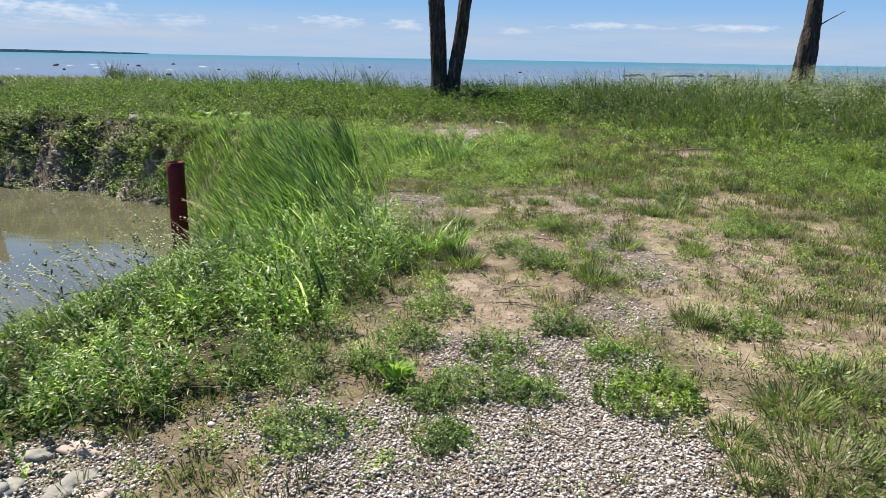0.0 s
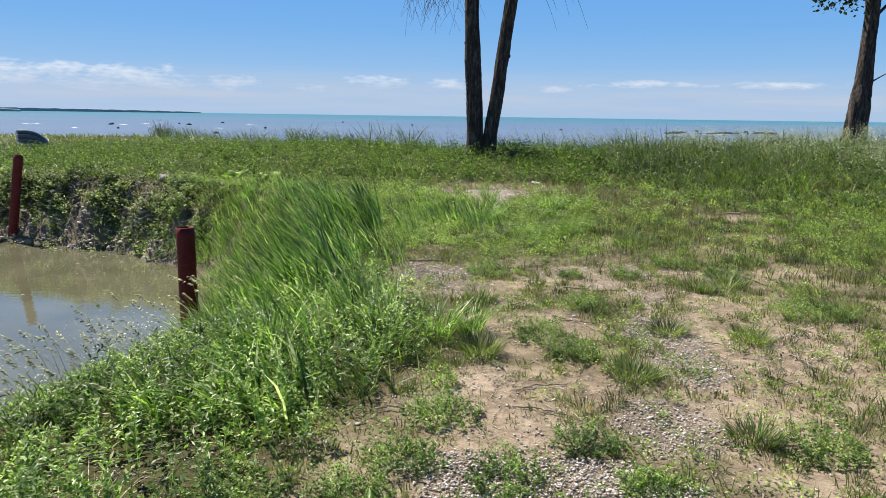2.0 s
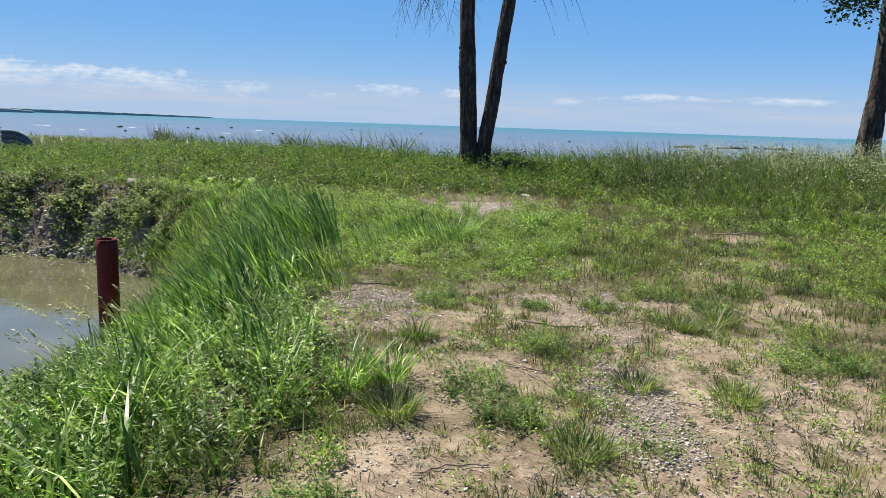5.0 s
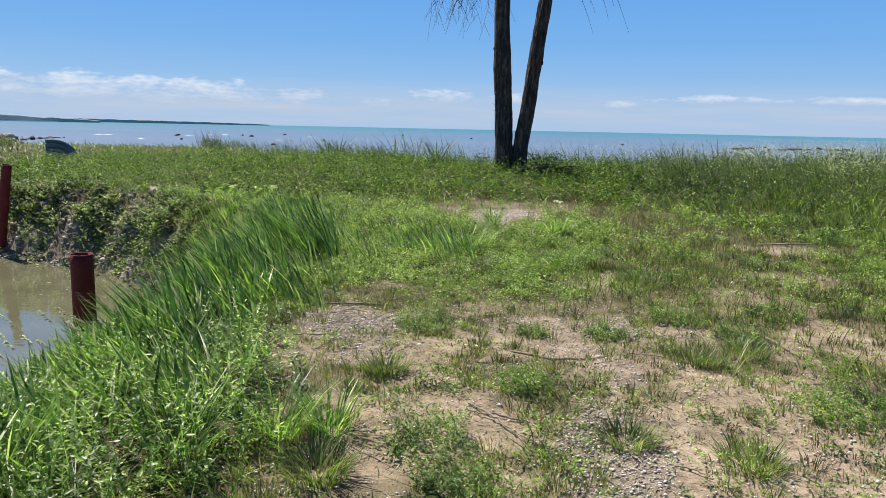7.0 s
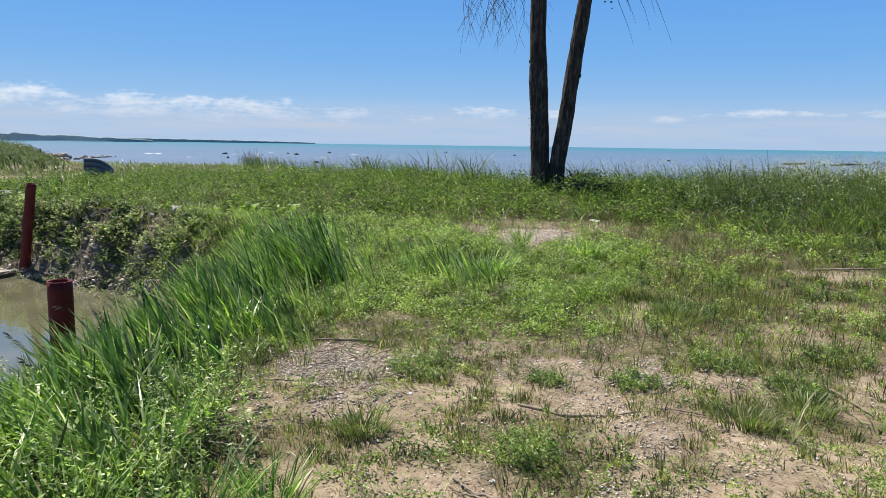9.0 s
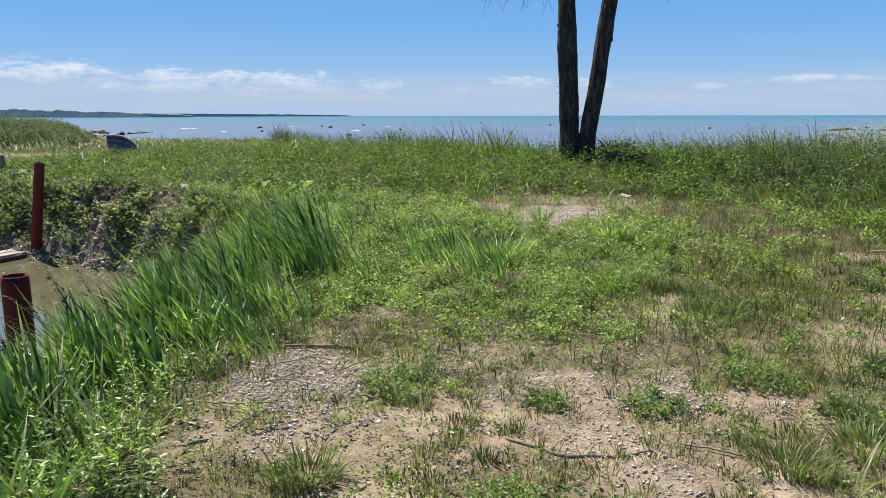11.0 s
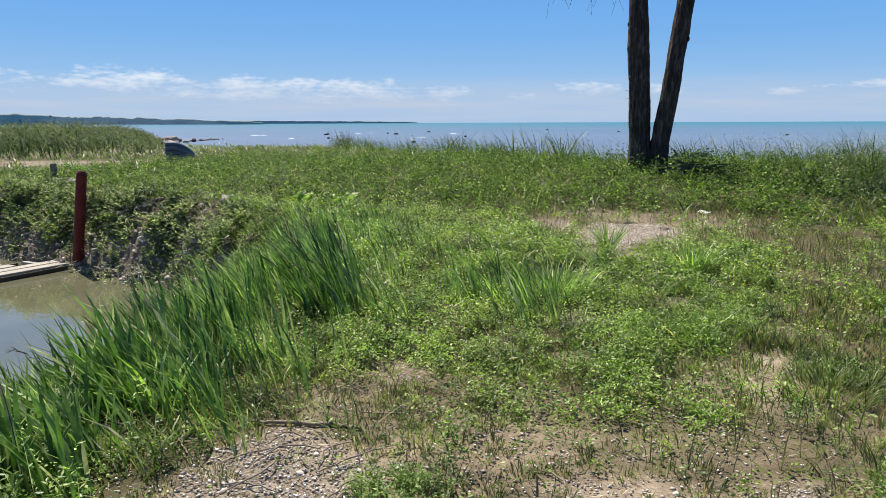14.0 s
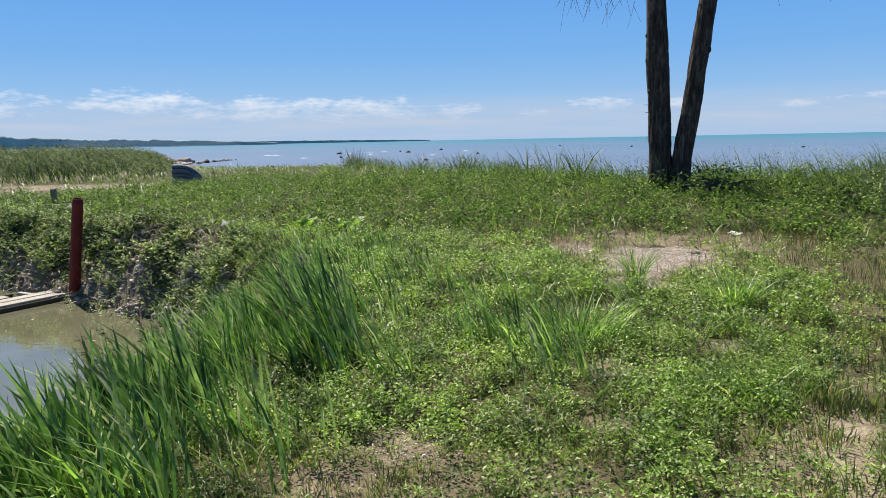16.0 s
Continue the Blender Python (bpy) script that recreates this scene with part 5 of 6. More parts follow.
def pipe_bundle():
    """A heap of cut lengths of ribbed drain pipe, sagging to one side."""
    at = (-18.5, 30.0)
    g = float(height(np.array([at[0]]), np.array([at[1]]))[0])
    t = holder("pipe_bundle", (*at, g), "sagging heap of grey-blue corrugated drain pipes in the grass", "pipes")
    rng = random.Random(2)
    for row, count in enumerate((4, 4, 3, 3, 2)):
        for k in range(count):
            y = (k - (count - 1) / 2) * 0.19 + rng.uniform(-0.02, 0.02)
            z = 0.10 + 0.165 * row
            end = 0.34 + 0.06 * row + rng.uniform(-0.06, 0.06)
            n = 90
            pts, rr = [], []
            for j in range(n + 1):
                f = j / n
                x = -0.52 + (end + 0.52) * f
                pts.append((x, y + 0.05 * math.sin(2.2 * f + k), z + 0.03 * math.sin(3.0 * f) - (0.10 + 0.07 * row) * f ** 3))
                rr.append((0.088 - 0.02 * f * f) + (0.009 if j % 2 else -0.006))
            part("pipe", smooth(np_mesh("pipe", *tube(pts, rr, 12))), COIL, t)
    t.rotation_euler = (radians(-4), radians(2), radians(40))
    return t


pipe_bundle()


def lump(name, at, size, flat, mat, label, category, group="", seed=0, sub=2, rough=0.25):
    bm = bmesh.new()
    bmesh.ops.create_icosphere(bm, subdivisions=sub, radius=0.5)
    for v in bm.verts:
        c = v.co.normalized()
        v.co = c * 0.5 * (1 + rough * noise.noise(c * 1.6 + Vector((seed * 3.1, seed, 0))) * 1.6 + rough * 0.5 * noise.noise(c * 4 + Vector((seed, 0, 0))))
        v.co = Vector((v.co.x * size, v.co.y * size * (0.75 + 0.25 * math.sin(seed)), v.co.z * size * flat))
    ob = thing(name, from_bm(name, bm), mat, label, category, group)
    ob.location = at
    ob.rotation_euler = (0, 0, seed * 1.7)
    return ob


def ground_z(x, y):
    return float(height(np.array([x]), np.array([y]))[0])


# stones on the bank and the shore
for k, (x, y, sz, fl, mt, lb) in enumerate(((-1.05, 3.30, 0.24, 0.20, GREY_ROCK, "pale grey flat stone half sunk in gravel"), (-1.14, 3.58, 0.17, 0.4, PALE_ROCK, "pinkish weathered stone beside low weeds"), (-1.30, 3.52, 0.13, 0.4, GREY_ROCK, "small grey stone among gravel"), (-0.88, 3.22, 0.12, 0.4, PALE_ROCK, "small pinkish stone among gravel"), (-1.32, 3.25, 0.18, 0.3, GREY_ROCK, "pale grey flat stone half sunk in gravel"))):
    lump("flat_stone", (x, y, ground_z(x, y) + 0.002), sz, fl, mt, lb, "stone", "flat stones in the gravel", seed=k + 300, sub=3, rough=0.5)
lump("boulder", (-7.5, 18.5, ground_z(-7.5, 18.5) + 0.05), 0.36, 0.6, GREY_ROCK, "pale grey boulder at the top of the pond bank", "rock", seed=3, sub=3, rough=0.42)
for k, (x, y, sz) in enumerate([(-13.9, 20.6, 0.4), (-13.5, 20.4, 0.28), (-14.2, 20.3, 0.25), (-13.1, 20.7, 0.22)]):
    lump("stone", (x, y, ground_z(x, y) + sz * 0.15), sz, 0.55, GREY_ROCK, "pale flat stone in a heap above the pond", "rock", "stones above the pond", seed=k + 8)
srng = random.Random(12)
for k in range(80):
    if k < 52:
        x, y, sz, up = srng.gauss(-88.4, 1.7), srng.gauss(107, 2.2), srng.uniform(0.5, 1.6), srng.uniform(0.1, 0.7)
    else:
        f = (k - 52) / 28
        x, y, sz, up = -85.5 - 6.5 * f + srng.uniform(-0.6, 0.6), 110 + 18 * f + srng.uniform(-0.8, 0.8), srng.uniform(0.4, 1.1), 0.05
    lump("shore_rock", (x, y, LAKE_Z + up), sz, 0.6, srng.choice([ROCK, GREY_ROCK, GREY_ROCK, WET_ROCK]), "weathered boulder in the rocky spit at the lake's edge", "rock", "rocks of the spit", seed=k, sub=2)
for k in range(64):
    f = srng.random()
    x, y = -67.5 - 19 * f + srng.gauss(0, 0.8), 83.5 + 22.0 * f + srng.gauss(0, 1.0)
    sz = srng.uniform(0.4, 1.3)
    lump("shore_rock", (x, y, max(ground_z(x, y), LAKE_Z - 0.05) + sz * 0.16), sz, 0.6, srng.choice([GREY_ROCK, GREY_ROCK, ROCK, PALE_ROCK, WET_ROCK]), "weathered boulder in the rocky spit at the lake's edge", "rock", "rocks of the spit", seed=k + 200, sub=2)
LAKE_STONES = [(-99, 182, 1.6), (-81, 187, 1.7), (-89, 230, 1.6), (-65, 295, 1.8), (-45, 115, 1.2), (-73, 137, 1.1), (62, 200, 1.8), (50, 202, 1.5), (-96, 176, 1.5), (-90, 201, 1.3), (-30, 240, 1.5), (14, 190, 1.3), (-52, 160, 1.1)]
for k, (x, y, sz) in enumerate(LAKE_STONES):
    lump("lake_rock", (x, y, LAKE_Z + 0.08), sz * 0.7, 0.6, WET_ROCK, "dark boulder standing out of the lake", "rock", "rocks in the lake", seed=k + 70)
for k in range(30):
    x = srng.uniform(36, 66)
    y = 172 + (x - 36) * 0.5 + srng.uniform(-5, 5)
    lump("bar_rock", (x, y, LAKE_Z + 0.05), srng.uniform(0.8, 2.6), 0.3, WET_ROCK, "low dark rock of a shallow bar in the lake", "rock", "rocks of the bar", seed=k + 90)


# small breaking waves round the rocks
for k in range(12):
    x, y = srng.uniform(-112, -48), srng.uniform(125, 215)
    if k > 8:
        x, y = srng.uniform(38, 66), srng.uniform(165, 185)
    n, ln = 14, srng.uniform(1.2, 3.0)
    v = []
    for i in range(n):
        f = i / (n - 1)
        h = 0.10 * math.sin(math.pi * f) * (0.7 + 0.6 * abs(noise.noise((i * 0.9, k, 0))))
        yy = 0.25 * noise.noise((i * 0.4, k * 2.0, 5.0))
        v += [((f - 0.5) * ln, yy - 0.25, -0.02), ((f - 0.5) * ln, yy, h), ((f - 0.5) * ln, yy + 0.35, -0.02)]
    q = [(3 * i + j, 3 * i + 3 + j, 3 * i + 4 + j, 3 * i + 1 + j) for i in range(n - 1) for j in range(2)]
    ob = thing("wave_crest", smooth(np_mesh("wave_crest", v, q)), FOAM, "small white breaking wave crest near lake rocks", "wave", "breaking waves")
    ob.location = (x, y, LAKE_Z)


# wooded headland across the bay
def headland(name, stations, label, seed, depth, mat=HAZED_WOOD):
    """stations: azimuth to the left in degrees, distance, height in metres."""
    n = 420
    st_ = np.array(stations, float)
    t = np.linspace(0, len(st_) - 1, n)
    az, ds, ht = (np.interp(t, np.arange(len(st_)), st_[:, c]) for c in range(3))
    u = np.arange(n)
    ht = ht * (0.80 + 0.36 * fbm(u * 0.12 + seed, u * 0 + seed, 4)) + 0.35 * (vnoise(u * 0.9 + seed, u * 0.0 + 2.0) - 0.5) * np.minimum(ht, 7)
    if depth > 50:
        ht = np.maximum(ht, 4.0)
    x, y = -np.sin(np.radians(az)) * ds, np.cos(np.radians(az)) * ds
    x2, y2 = -np.sin(np.radians(az)) * (ds + depth), np.cos(np.radians(az)) * (ds + depth)
    low_, lean_ = np.full(n, LAKE_Z - 0.5), 0.02
    xm, ym = x + (x2 - x) * lean_, y + (y2 - y) * lean_
    v = np.concatenate([np.stack(c, -1) for c in ((x, y, low_), (x, y, LAKE_Z + ht * 0.8), (xm, ym, LAKE_Z + ht), (x2, y2, LAKE_Z + ht * 0.25), (x2, y2, low_))])
    q = [(r * n + k, r * n + k + 1, (r + 1) * n + k + 1, (r + 1) * n + k) for r in range(4) for k in range(n - 1)]
    return thing(name, smooth(np_mesh(name, v, q)), mat, label, "headland", kind="structure")


headland("backdrop_headland", [(75, 1300, 27), (58, 1400, 24), (51, 1450, 21.5), (46, 1530, 17), (42, 1580, 13.5), (38, 1660, 10), (35.5, 1710, 6.5), (34.4, 1735, 4.2)], "wooded headland across the bay with haze painted into its colour", 3, 200)
headland("backdrop_beach", [(70, 1280, 1.5), (58, 1380, 1.5), (48, 1480, 1.5), (42, 1560, 1.4), (37, 1660, 1.2)], "thin pale beach below a wooded headland", 5, 8, FOAM)
headland("backdrop_far_shore", [(60, 2800, 16), (36, 2900, 14), (30, 3000, 11), (26, 3100, 8.5), (23.8, 3200, 6), (22.9, 3240, 4.2)], "thin wooded shore far across the lake with haze painted into its colour", 8, 300)


# ---- sticks, stalks and small things ----
def stick(keys, label, n=24):
    x, y = keys[0][0], keys[0][1]
    pts, rad = interp_path([(a, b, ground_z(a, b) + c, r) for a, b, c, r in keys], n)
    pts = pts + np.array([[0.014 * noise.noise((k * 0.7, x, y)), 0.026 * noise.noise((k * 0.6, y, 3.0)), 0.008 * noise.noise((k * 0.9, x, 7.0))] for k in range(n)])
    pts[:, 2] = np.maximum(pts[:, 2], height(pts[:, 0], pts[:, 1]) + rad * 0.8)
    return thing("stick", smooth(np_mesh("stick", *tube(pts, rad * np.array([1 + 0.15 * noise.noise((k * 1.3, x, 1)) for k in range(n)]), 8))), TWIG, label, "stick", "fallen sticks")


stick([(-0.72, 9.60, 0.01, 0.007), (-0.45, 9.66, 0.02, 0.010), (-0.22, 9.74, 0.015, 0.012), (-0.07, 9.74, 0.01, 0.008)], "weathered grey stick lying on gravel")
stick([(1.15, 8.62, 0.0, 0.008), (1.45, 8.50, 0.0, 0.009), (1.70, 8.58, 0.004, 0.007), (1.84, 8.70, 0.01, 0.005)], "curved dark fallen stick on the sand")
stick([(3.0, 9.6, 0.01, 0.011), (3.12, 9.3, 0.02, 0.012), (3.2, 9.0, 0.01, 0.008)], "pale short stick lying in sparse grass")
stick([(4.2, 14.6, 0.02, 0.014), (4.6, 14.4, 0.07, 0.013), (4.9, 14.5, 0.06, 0.008), (5.1, 14.7, 0.10, 0.005)], "bleached dead branch among dry grass")
stick([(4.3, 12.6, 0.02, 0.008), (4.5, 13.3, 0.04, 0.010), (4.7, 14.0, 0.05, 0.008)], "bleached dead branch among dry grass")
stick([(2.27, 6.27, 0.01, 0.007), (2.34, 6.20, 0.02, 0.008), (2.44, 6.08, 0.01, 0.005)], "pale broken stick on bare sand")
stick([(2.60, 6.76, 0.01, 0.006), (2.66, 6.60, 0.02, 0.006), (2.62, 6.48, 0.03, 0.005), (2.73, 6.32, 0.01, 0.004)], "crooked dark twig on bare sand")
stick([(-0.10, 5.46, 0.02, 0.005), (0.0, 5.48, 0.03, 0.006), (0.12, 5.47, 0.01, 0.004)], "short pale stick among low weeds")
stick([(0.66, 5.60, 0.01, 0.005), (0.82, 5.55, 0.02, 0.006), (1.02, 5.46, 0.01, 0.003)], "thin pale stick on bare sand")
stick([(1.00, 7.55, 0.01, 0.005), (1.12, 7.42, 0.02, 0.007), (1.36, 7.36, 0.015, 0.005)], "forked pale stick on bare sand")
stick([(1.02, 7.44, 0.01, 0.004), (1.16, 7.36, 0.03, 0.006), (1.30, 7.18, 0.015, 0.004)], "forked pale stick on bare sand")
trng = random.Random(31)
for k in range(20):
    x, y = trng.gauss(-0.2, 0.35), trng.gauss(9.2, 0.4)
    a, ln = trng.uniform(0, 2 * math.pi), trng.uniform(0.15, 0.55)
    c = trng.uniform(-0.5, 0.5)
    stick([(x, y, 0.01, 0.003), (x + math.cos(a) * ln * 0.5, y + math.sin(a) * ln * 0.5, trng.uniform(0.015, 0.05), 0.0045), (x + math.cos(a + c) * ln, y + math.sin(a + c) * ln, 0.012, 0.0025)], "thin dry twig on the stony patch", 12)
for k in range(16):
    x, y = trng.uniform(0.3, 4.0), trng.uniform(3.0, 11.0)
    a, ln = trng.uniform(0, 2 * math.pi), trng.uniform(0.12, 0.4)
    c = trng.uniform(-0.5, 0.5)
    stick([(x, y, 0.01, 0.004), (x + math.cos(a) * ln * 0.5, y + math.sin(a) * ln * 0.5, 0.02, 0.005), (x + math.cos(a + c) * ln, y + math.sin(a + c) * ln, 0.01, 0.003)], "thin dry twig on the sand", 12)


def plant(name, x, y, radius, tall, stems, per, ll, lw, mat, label, category, group="", lean=0.6):
    """One clump of leafy stems."""
    z = ground_z(x, y)
    a, d = U(stems, 0, 2 * math.pi), np.sqrt(RNG.rand(stems)) * radius
    q = np.stack([np.cos(a) * d, np.sin(a) * d, height(x + np.cos(a) * d, y + np.sin(a) * d) - z], -1)
    lobes = 0.55 + 0.9 * vnoise(x * 7 + np.cos(a) * 1.6 + 9, y * 7 + np.sin(a) * 1.6)
    tl = tall * U(stems, 0.45, 1.25) * (1 - 0.45 * (d / radius) ** 2) * lobes
    st, lv = leafy_stems(q, tl, per, ll, lw, lean)
    t = holder(name, (x, y, z), label, category, group)
    part("stalk_tangle", np_mesh("stalk_tangle", *st), mat, t)
    part("foliage", np_mesh("foliage", *lv), mat, t)
    return t


def broad_leaf(long, wide, droop, mat):
    """One large rounded leaf on its stalk, along +x from the root, curved and creased."""
    n, m = 9, 4
    v = []
    for k in range(n):
        f = k / (n - 1)
        w = wide * 0.5 * max(0.03, math.sin(math.pi * min(1.0, 0.12 + 0.88 * f)) ** 0.7) if f > 0.25 else 0.012
        for j in range(m + 1):
            g = j / m * 2 - 1
            x = long * f
            z = long * (0.75 * f - droop * f * f) + abs(g) * w * 0.35 + 0.012 * math.sin(9 * f + 3 * g)
            v.append((x, g * w, z))
    q = [(k * (m + 1) + j, (k + 1) * (m + 1) + j, (k + 1) * (m + 1) + j + 1, k * (m + 1) + j + 1) for k in range(n - 1) for j in range(m)]
    me = smooth(np_mesh("leaf", v, q))
    me.materials.append(mat)
    return me


def leaf_plant(name, x, y, count, long, wide, mat, label, category, group="", up=0.0):
    """A rosette of large single leaves."""
    t = holder(name, (x, y, ground_z(x, y) - 0.01), label, category, group)
    rng = random.Random(int(x * 100 + y * 7))
    shapes = [broad_leaf(long * c, wide * c, d, mat) for c, d in ((1.0, 0.5), (0.85, 0.35), (0.7, 0.65))]
    for k in range(count):
        ob = part("leaf", shapes[k % 3], None, t)
        ob.rotation_euler = (rng.uniform(-0.25, 0.25), rng.uniform(-0.7, 0.25) - up, 2.4 * k + rng.uniform(-0.4, 0.4))
        ob.location = (rng.uniform(-0.02, 0.02), rng.uniform(-0.02, 0.02), 0.02 * k / count)
    return t


plant("weed_clump", 1.36, 4.22, 0.27, 0.20, 190, 20, 0.022, 0.013, CLOVER, "dense round clump of bright green clover on gravel", "weed clump", "weed clumps")
for x, y, r, h in ((-0.24, 3.75, 0.17, 0.22), (0.55, 4.33, 0.22, 0.14), (0.28, 4.12, 0.12, 0.14), (0.80, 4.22, 0.14, 0.11), (-0.02, 4.5, 0.16, 0.16), (0.37, 3.75, 0.13, 0.12), (0.62, 4.75, 0.16, 0.13), (-0.45, 4.3, 0.2, 0.2), (0.15, 4.85, 0.18, 0.16), (1.25, 4.75, 0.13, 0.11), (1.10, 6.54, 0.16, 0.15), (0.28, 5.42, 0.20, 0.16), (0.90, 6.99, 0.22, 0.19), (3.18, 7.9, 0.30, 0.20), (2.35, 11.45, 0.26, 0.18), (2.48, 9.78, 0.22, 0.18),
                   (1.86, 9.26, 0.15, 0.13), (0.44, 9.12, 0.22, 0.16), (1.29, 9.12, 0.12, 0.12), (1.66, 12.4, 0.28, 0.22), (1.05, 5.16, 0.17, 0.15), (1.30, 7.94, 0.17, 0.16), (2.2, 5.2, 0.2, 0.13), (3.35, 10.2, 0.22, 0.14), (2.9, 9.4, 0.2, 0.14), (5.4, 15.2, 0.4, 0.25)):
    plant("weed_clump", x, y, r * 1.1, h * 0.95, int(120 * r / 0.2), 15, 0.024, 0.011, CLUMP, "low leafy green weed clump on sandy ground", "weed clump", "weed clumps", 1.1)
leaf_plant("broadleaf_weed", 0.1, 4.25, 18, 0.17, 0.048, WEED, "upright yellow-green broad-leaved weed on gravel", "weed", "", 0.5)
for k in range(9):
    x, y = -6.2 + 0.16 * k + 0.2 * math.sin(k * 2.1), 18.7 + 0.35 * math.sin(k * 1.7)
    leaf_plant("burdock", x, y, 7, 0.36, 0.22, CLOVER, "pale broad-leaved burdock at the top of the bank", "weed", "burdocks on the bank")
for x, y, h in ((0.15, 16.6, 0.55), (0.35, 10.9, 0.5), (-14.9, 23.0, 0.4), (2.9, 24.6, 0.9), (5.6, 23.5, 0.95), (-3.0, 26.0, 0.8), (-4.2, 26.6, 0.9)):
    ob = plant("dock_stalk", x, y, 0.06, h, 5, 12, 0.05, 0.018, DRY, "dark upright seeding dock stalks in grass", "weed", "dock stalks", 0.25)


def grass_clump(x, y, r, tall, n, wide, mat, label, lay=0.0):
    z = ground_z(x, y)
    a, d = U(n, 0, 2 * math.pi), np.sqrt(RNG.rand(n)) * r
    q = np.stack([np.cos(a) * d, np.sin(a) * d, height(x + np.cos(a) * d, y + np.sin(a) * d) - z], -1)
    ob = thing("grass_clump", np_mesh("grass_clump", *blades(q, tall * U(n, 0.5, 1.1), np.full(n, wide) * U(n, 0.7, 1.3), a + U(n, -0.6, 0.6) + (U(n, -2.5, 2.5) if lay else 0.0), U(n, 0.2, 0.8) + lay, U(n, 0.1, 0.4) + lay, 3)), mat, label, "grass clump", "grass clumps")
    ob.location = (x, y, z)


for x, y, r, h in ((0.1, 6.9, 0.12, 0.34), (-0.25, 6.6, 0.12, 0.40), (0.35, 7.0, 0.10, 0.30), (-0.9, 6.2, 0.12, 0.5), (0.22, 13.0, 0.28, 0.42), (0.28, 15.8, 0.12, 0.45), (1.3, 14.6, 0.2, 0.38), (1.9, 5.3, 0.1, 0.16), (2.0, 4.1, 0.14, 0.17), (2.35, 4.4, 0.2, 0.16), (1.62, 3.8, 0.09, 0.13), (1.6, 3.5, 0.08, 0.12), (1.92, 3.6, 0.2, 0.16),
                   (1.87, 7.25, 0.11, 0.17), (2.45, 7.1, 0.12, 0.17), (1.45, 6.2, 0.13, 0.17), (2.44, 8.68, 0.14, 0.19), (2.82, 8.97, 0.13, 0.19), (0.39, 8.0, 0.12, 0.18), (2.23, 11.1, 0.22, 0.2), (0.44, 6.56, 0.11, 0.22)):
    low = h < 0.26
    grass_clump(x, y, r * (1.25 if low else 1.0), h * (0.8 if low else 1.0), int((120 if low else 60) + (1300 if low else 500) * r), 0.0055 if low else 0.007, OLIVE if low else REED, "upright clump of long green grass")
for x, y in ((0.35, 10.9), (0.42, 10.8), (1.1, 13.2), (2.6, 8.4)):
    grass_clump(x, y, 0.05, 0.42, 7, 0.005, SEED, "few pale arching stalks of dead grass")
crng = random.Random(6)
for k in range(34):
    x = crng.uniform(-12.0, 12.0)
    y = float(shore_line(np.array([x]))[0]) - crng.uniform(3.6, 7.5)
    grass_clump(x, y, crng.uniform(0.05, 0.16), crng.uniform(0.75, 1.25), crng.randint(12, 34), 0.020, RANK_WEED, "dark upright tussock of coarse grass on the crest")
grass_clump(-0.6, 7.55, 0.16, 0.30, 160, 0.005, STRAW, "flattened heap of pale dead straw", 0.9)
grass_clump(-1.1, 4.1, 0.16, 0.20, 50, 0.004, STRAW, "flattened heap of pale dead straw", 0.9)


def bush():
    x, y = -26.3, 57.5
    t = holder("bush", (x, y, ground_z(x, y)), "small bush with bare brown shoots on the shore", "bush")
    rng = np.random.RandomState(3)
    tw = [limb(twig_keys(rng, (rng.uniform(-0.7, 0.7), rng.uniform(-0.4, 0.4), 0), rng.uniform(-math.pi, math.pi), 3.0, rng.uniform(0.9, 1.8), 0.022, 0.6), 7, 5) for _ in range(70)]
    part("shoot_tangle", smooth(np_mesh("shoot_tangle", *join(*tw))), TWIG, t)
    c = [(rng.uniform(-0.9, 0.9), rng.uniform(-0.5, 0.5), rng.uniform(0.15, 0.95)) for _ in range(46)]
    part("foliage", np_mesh("foliage", *leaf_crown(rng, c, 20, 0.14, 0.07)), GRASS, t)


bush()


def brush_pile():
    """Dark cut brush at the foot of the twin tree."""
    rng = np.random.RandomState(8)
    x, y = 0.80, 24.75
    t = holder("brush_pile", (x, y, ground_z(x, y)), "dark heap of cut brush at the foot of a tree", "brush pile")
    tw = [limb(twig_keys(rng, (rng.uniform(-0.4, 0.4), rng.uniform(-0.2, 0.2), rng.uniform(0.02, 0.2)), rng.uniform(-math.pi, math.pi), 0.6, rng.uniform(0.5, 1.1), 0.03, 0.9), 7, 6) for _ in range(60)]
    part("branch_tangle", smooth(np_mesh("branch_tangle", *join(*tw))), DEAD_TWIG, t)
    c = [(rng.uniform(-0.45, 0.45), rng.uniform(-0.2, 0.2), rng.uniform(0.05, 0.60)) for _ in range(26)]
    part("foliage", np_mesh("foliage", *leaf_crown(rng, c, 16, 0.1, 0.06)), TREE_LEAF, t)


brush_pile()


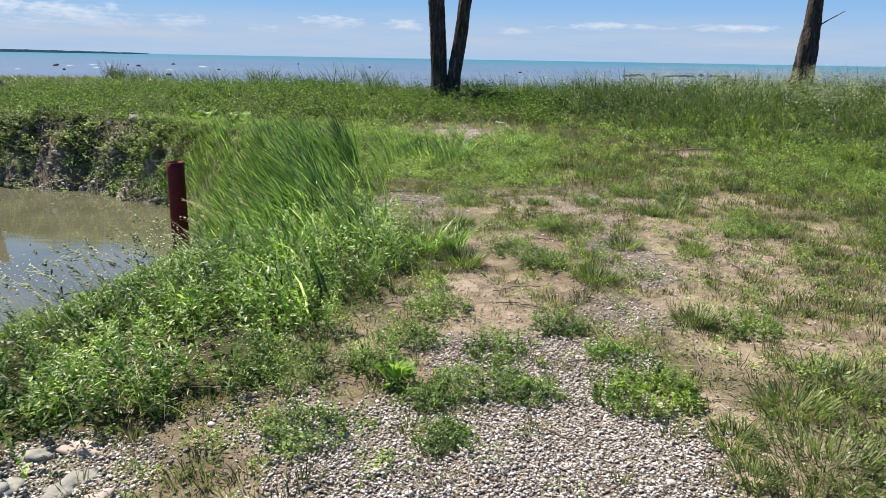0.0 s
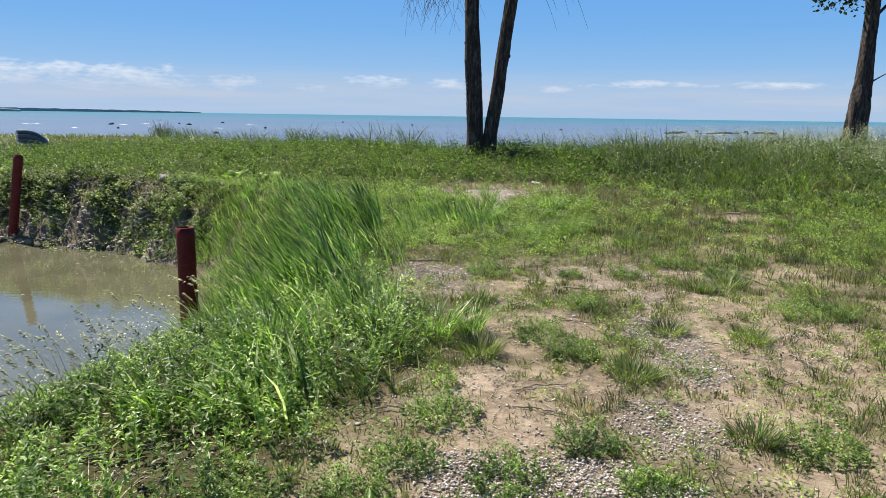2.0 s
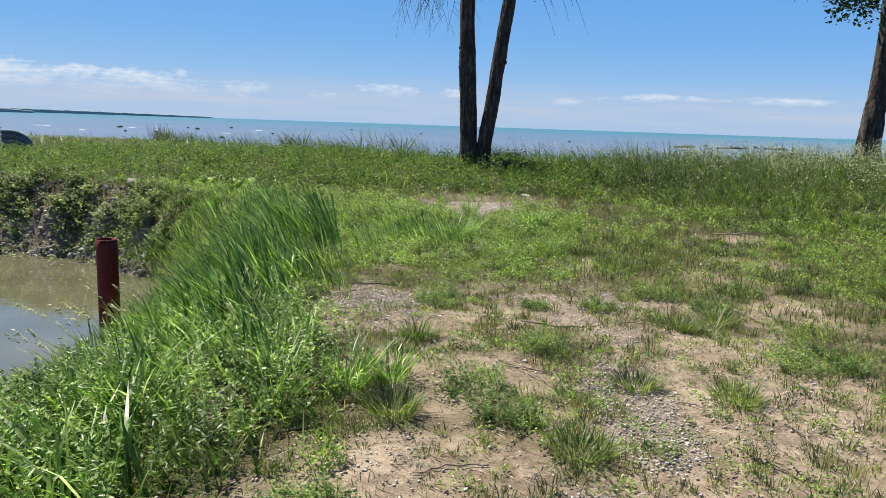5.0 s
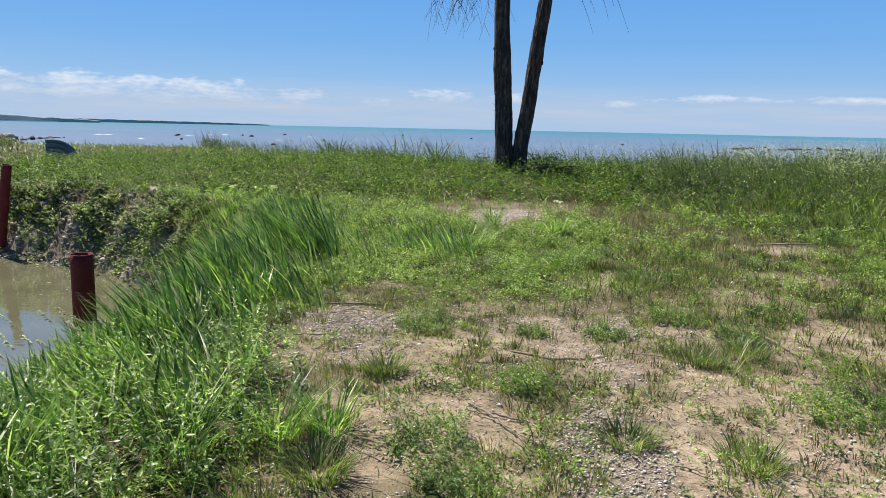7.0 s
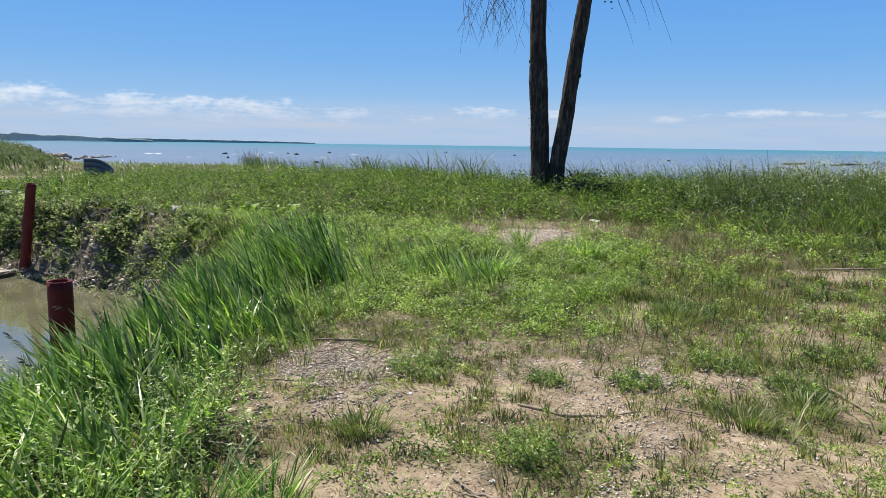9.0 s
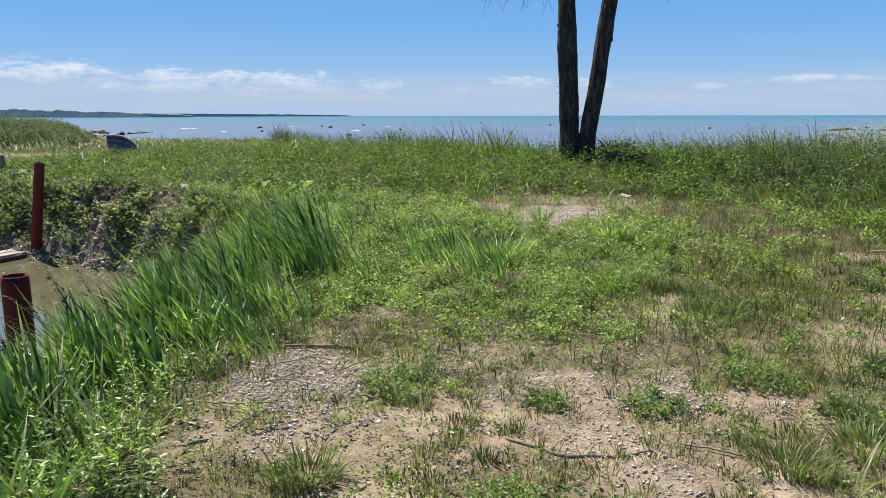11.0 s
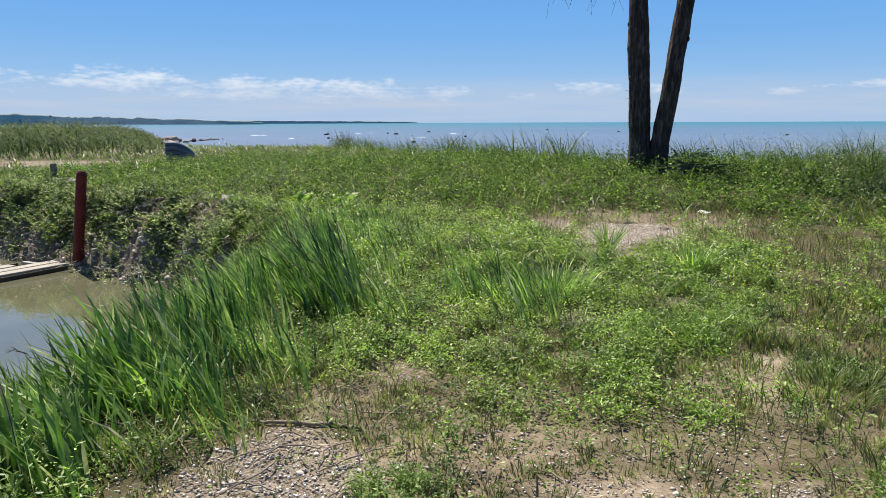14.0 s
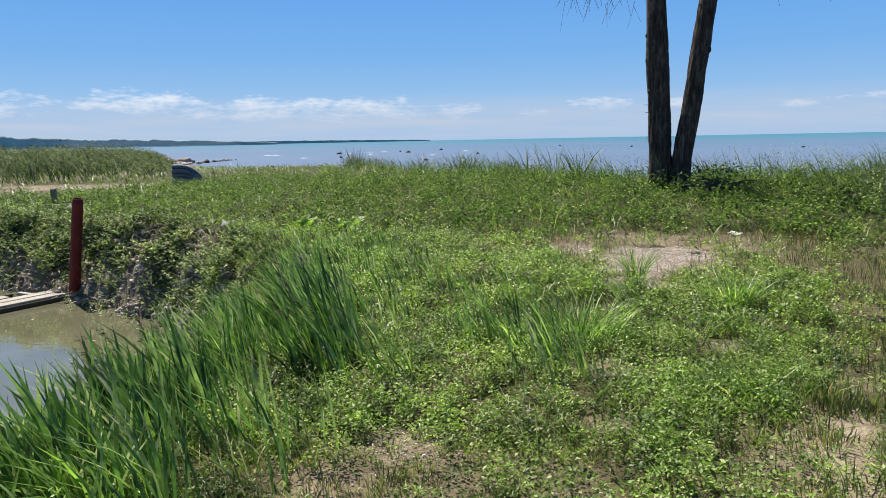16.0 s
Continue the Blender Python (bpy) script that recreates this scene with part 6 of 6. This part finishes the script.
def stake():
    x, y = -15.1, 21.2
    bm = bmesh.new()
    bmesh.ops.create_cube(bm, size=1.0)
    bmesh.ops.scale(bm, vec=(0.13, 0.13, 0.85), verts=bm.verts)
    bmesh.ops.bevel(bm, geom=bm.edges[:], offset=0.015, segments=2, affect="EDGES")
    for v in bm.verts:
        v.co += Vector((0.01 * noise.noise(v.co * 3), 0.01 * noise.noise(v.co * 4), 0))
    ob = thing("wooden_stake", from_bm("wooden_stake", bm, True), TWIG, "short weathered wooden stake standing in the grass", "stake")
    ob.location, ob.rotation_euler = (x, y, ground_z(x, y) + 0.10), (radians(3), radians(-2), 0.3)


stake()
thing("pale_pole", smooth(np_mesh("pale_pole", *tube([(-15.0 + 1.7 * k / 11, 20.75 + 0.25 * k / 11, max(ground_z(-15.0 + 1.7 * k / 11, 20.75 + 0.25 * k / 11), -0.3) + 0.16) for k in range(12)], [0.022] * 12, 8))), BOARD, "thin pale pole lying in the grass above the pond", "pole")


def litter(x, y, sx, sy, rot):
    n = 9
    v = [((i / (n - 1) - 0.5) * sx, (j / (n - 1) - 0.5) * sy, 0.03 + 0.012 * noise.noise((i * 0.5, j * 0.5, x)) + 0.004 * math.sin(i)) for i in range(n) for j in range(n)]
    v += [(a, b, c - 0.006) for a, b, c in v]
    q = [(i * n + j, (i + 1) * n + j, (i + 1) * n + j + 1, i * n + j + 1) for i in range(n - 1) for j in range(n - 1)]
    m = n * n
    q += [tuple(m + c for c in f[::-1]) for f in q]
    rim = [j for j in range(n)] + [i * n + n - 1 for i in range(1, n)] + [(n - 1) * n + j for j in range(n - 2, -1, -1)] + [i * n for i in range(n - 2, 0, -1)]
    q += [(rim[k], rim[(k + 1) % len(rim)], m + rim[(k + 1) % len(rim)], m + rim[k]) for k in range(len(rim))]
    ob = thing("plastic_scrap", smooth(np_mesh("plastic_scrap", v, q)), LITTER, "crumpled white plastic scrap lying in the grass", "litter")
    ob.location, ob.rotation_euler = (x, y, ground_z(x, y) + 0.02), (0.2, 0.1, rot)


litter(1.3, 19.6, 0.20, 0.11, -0.5)
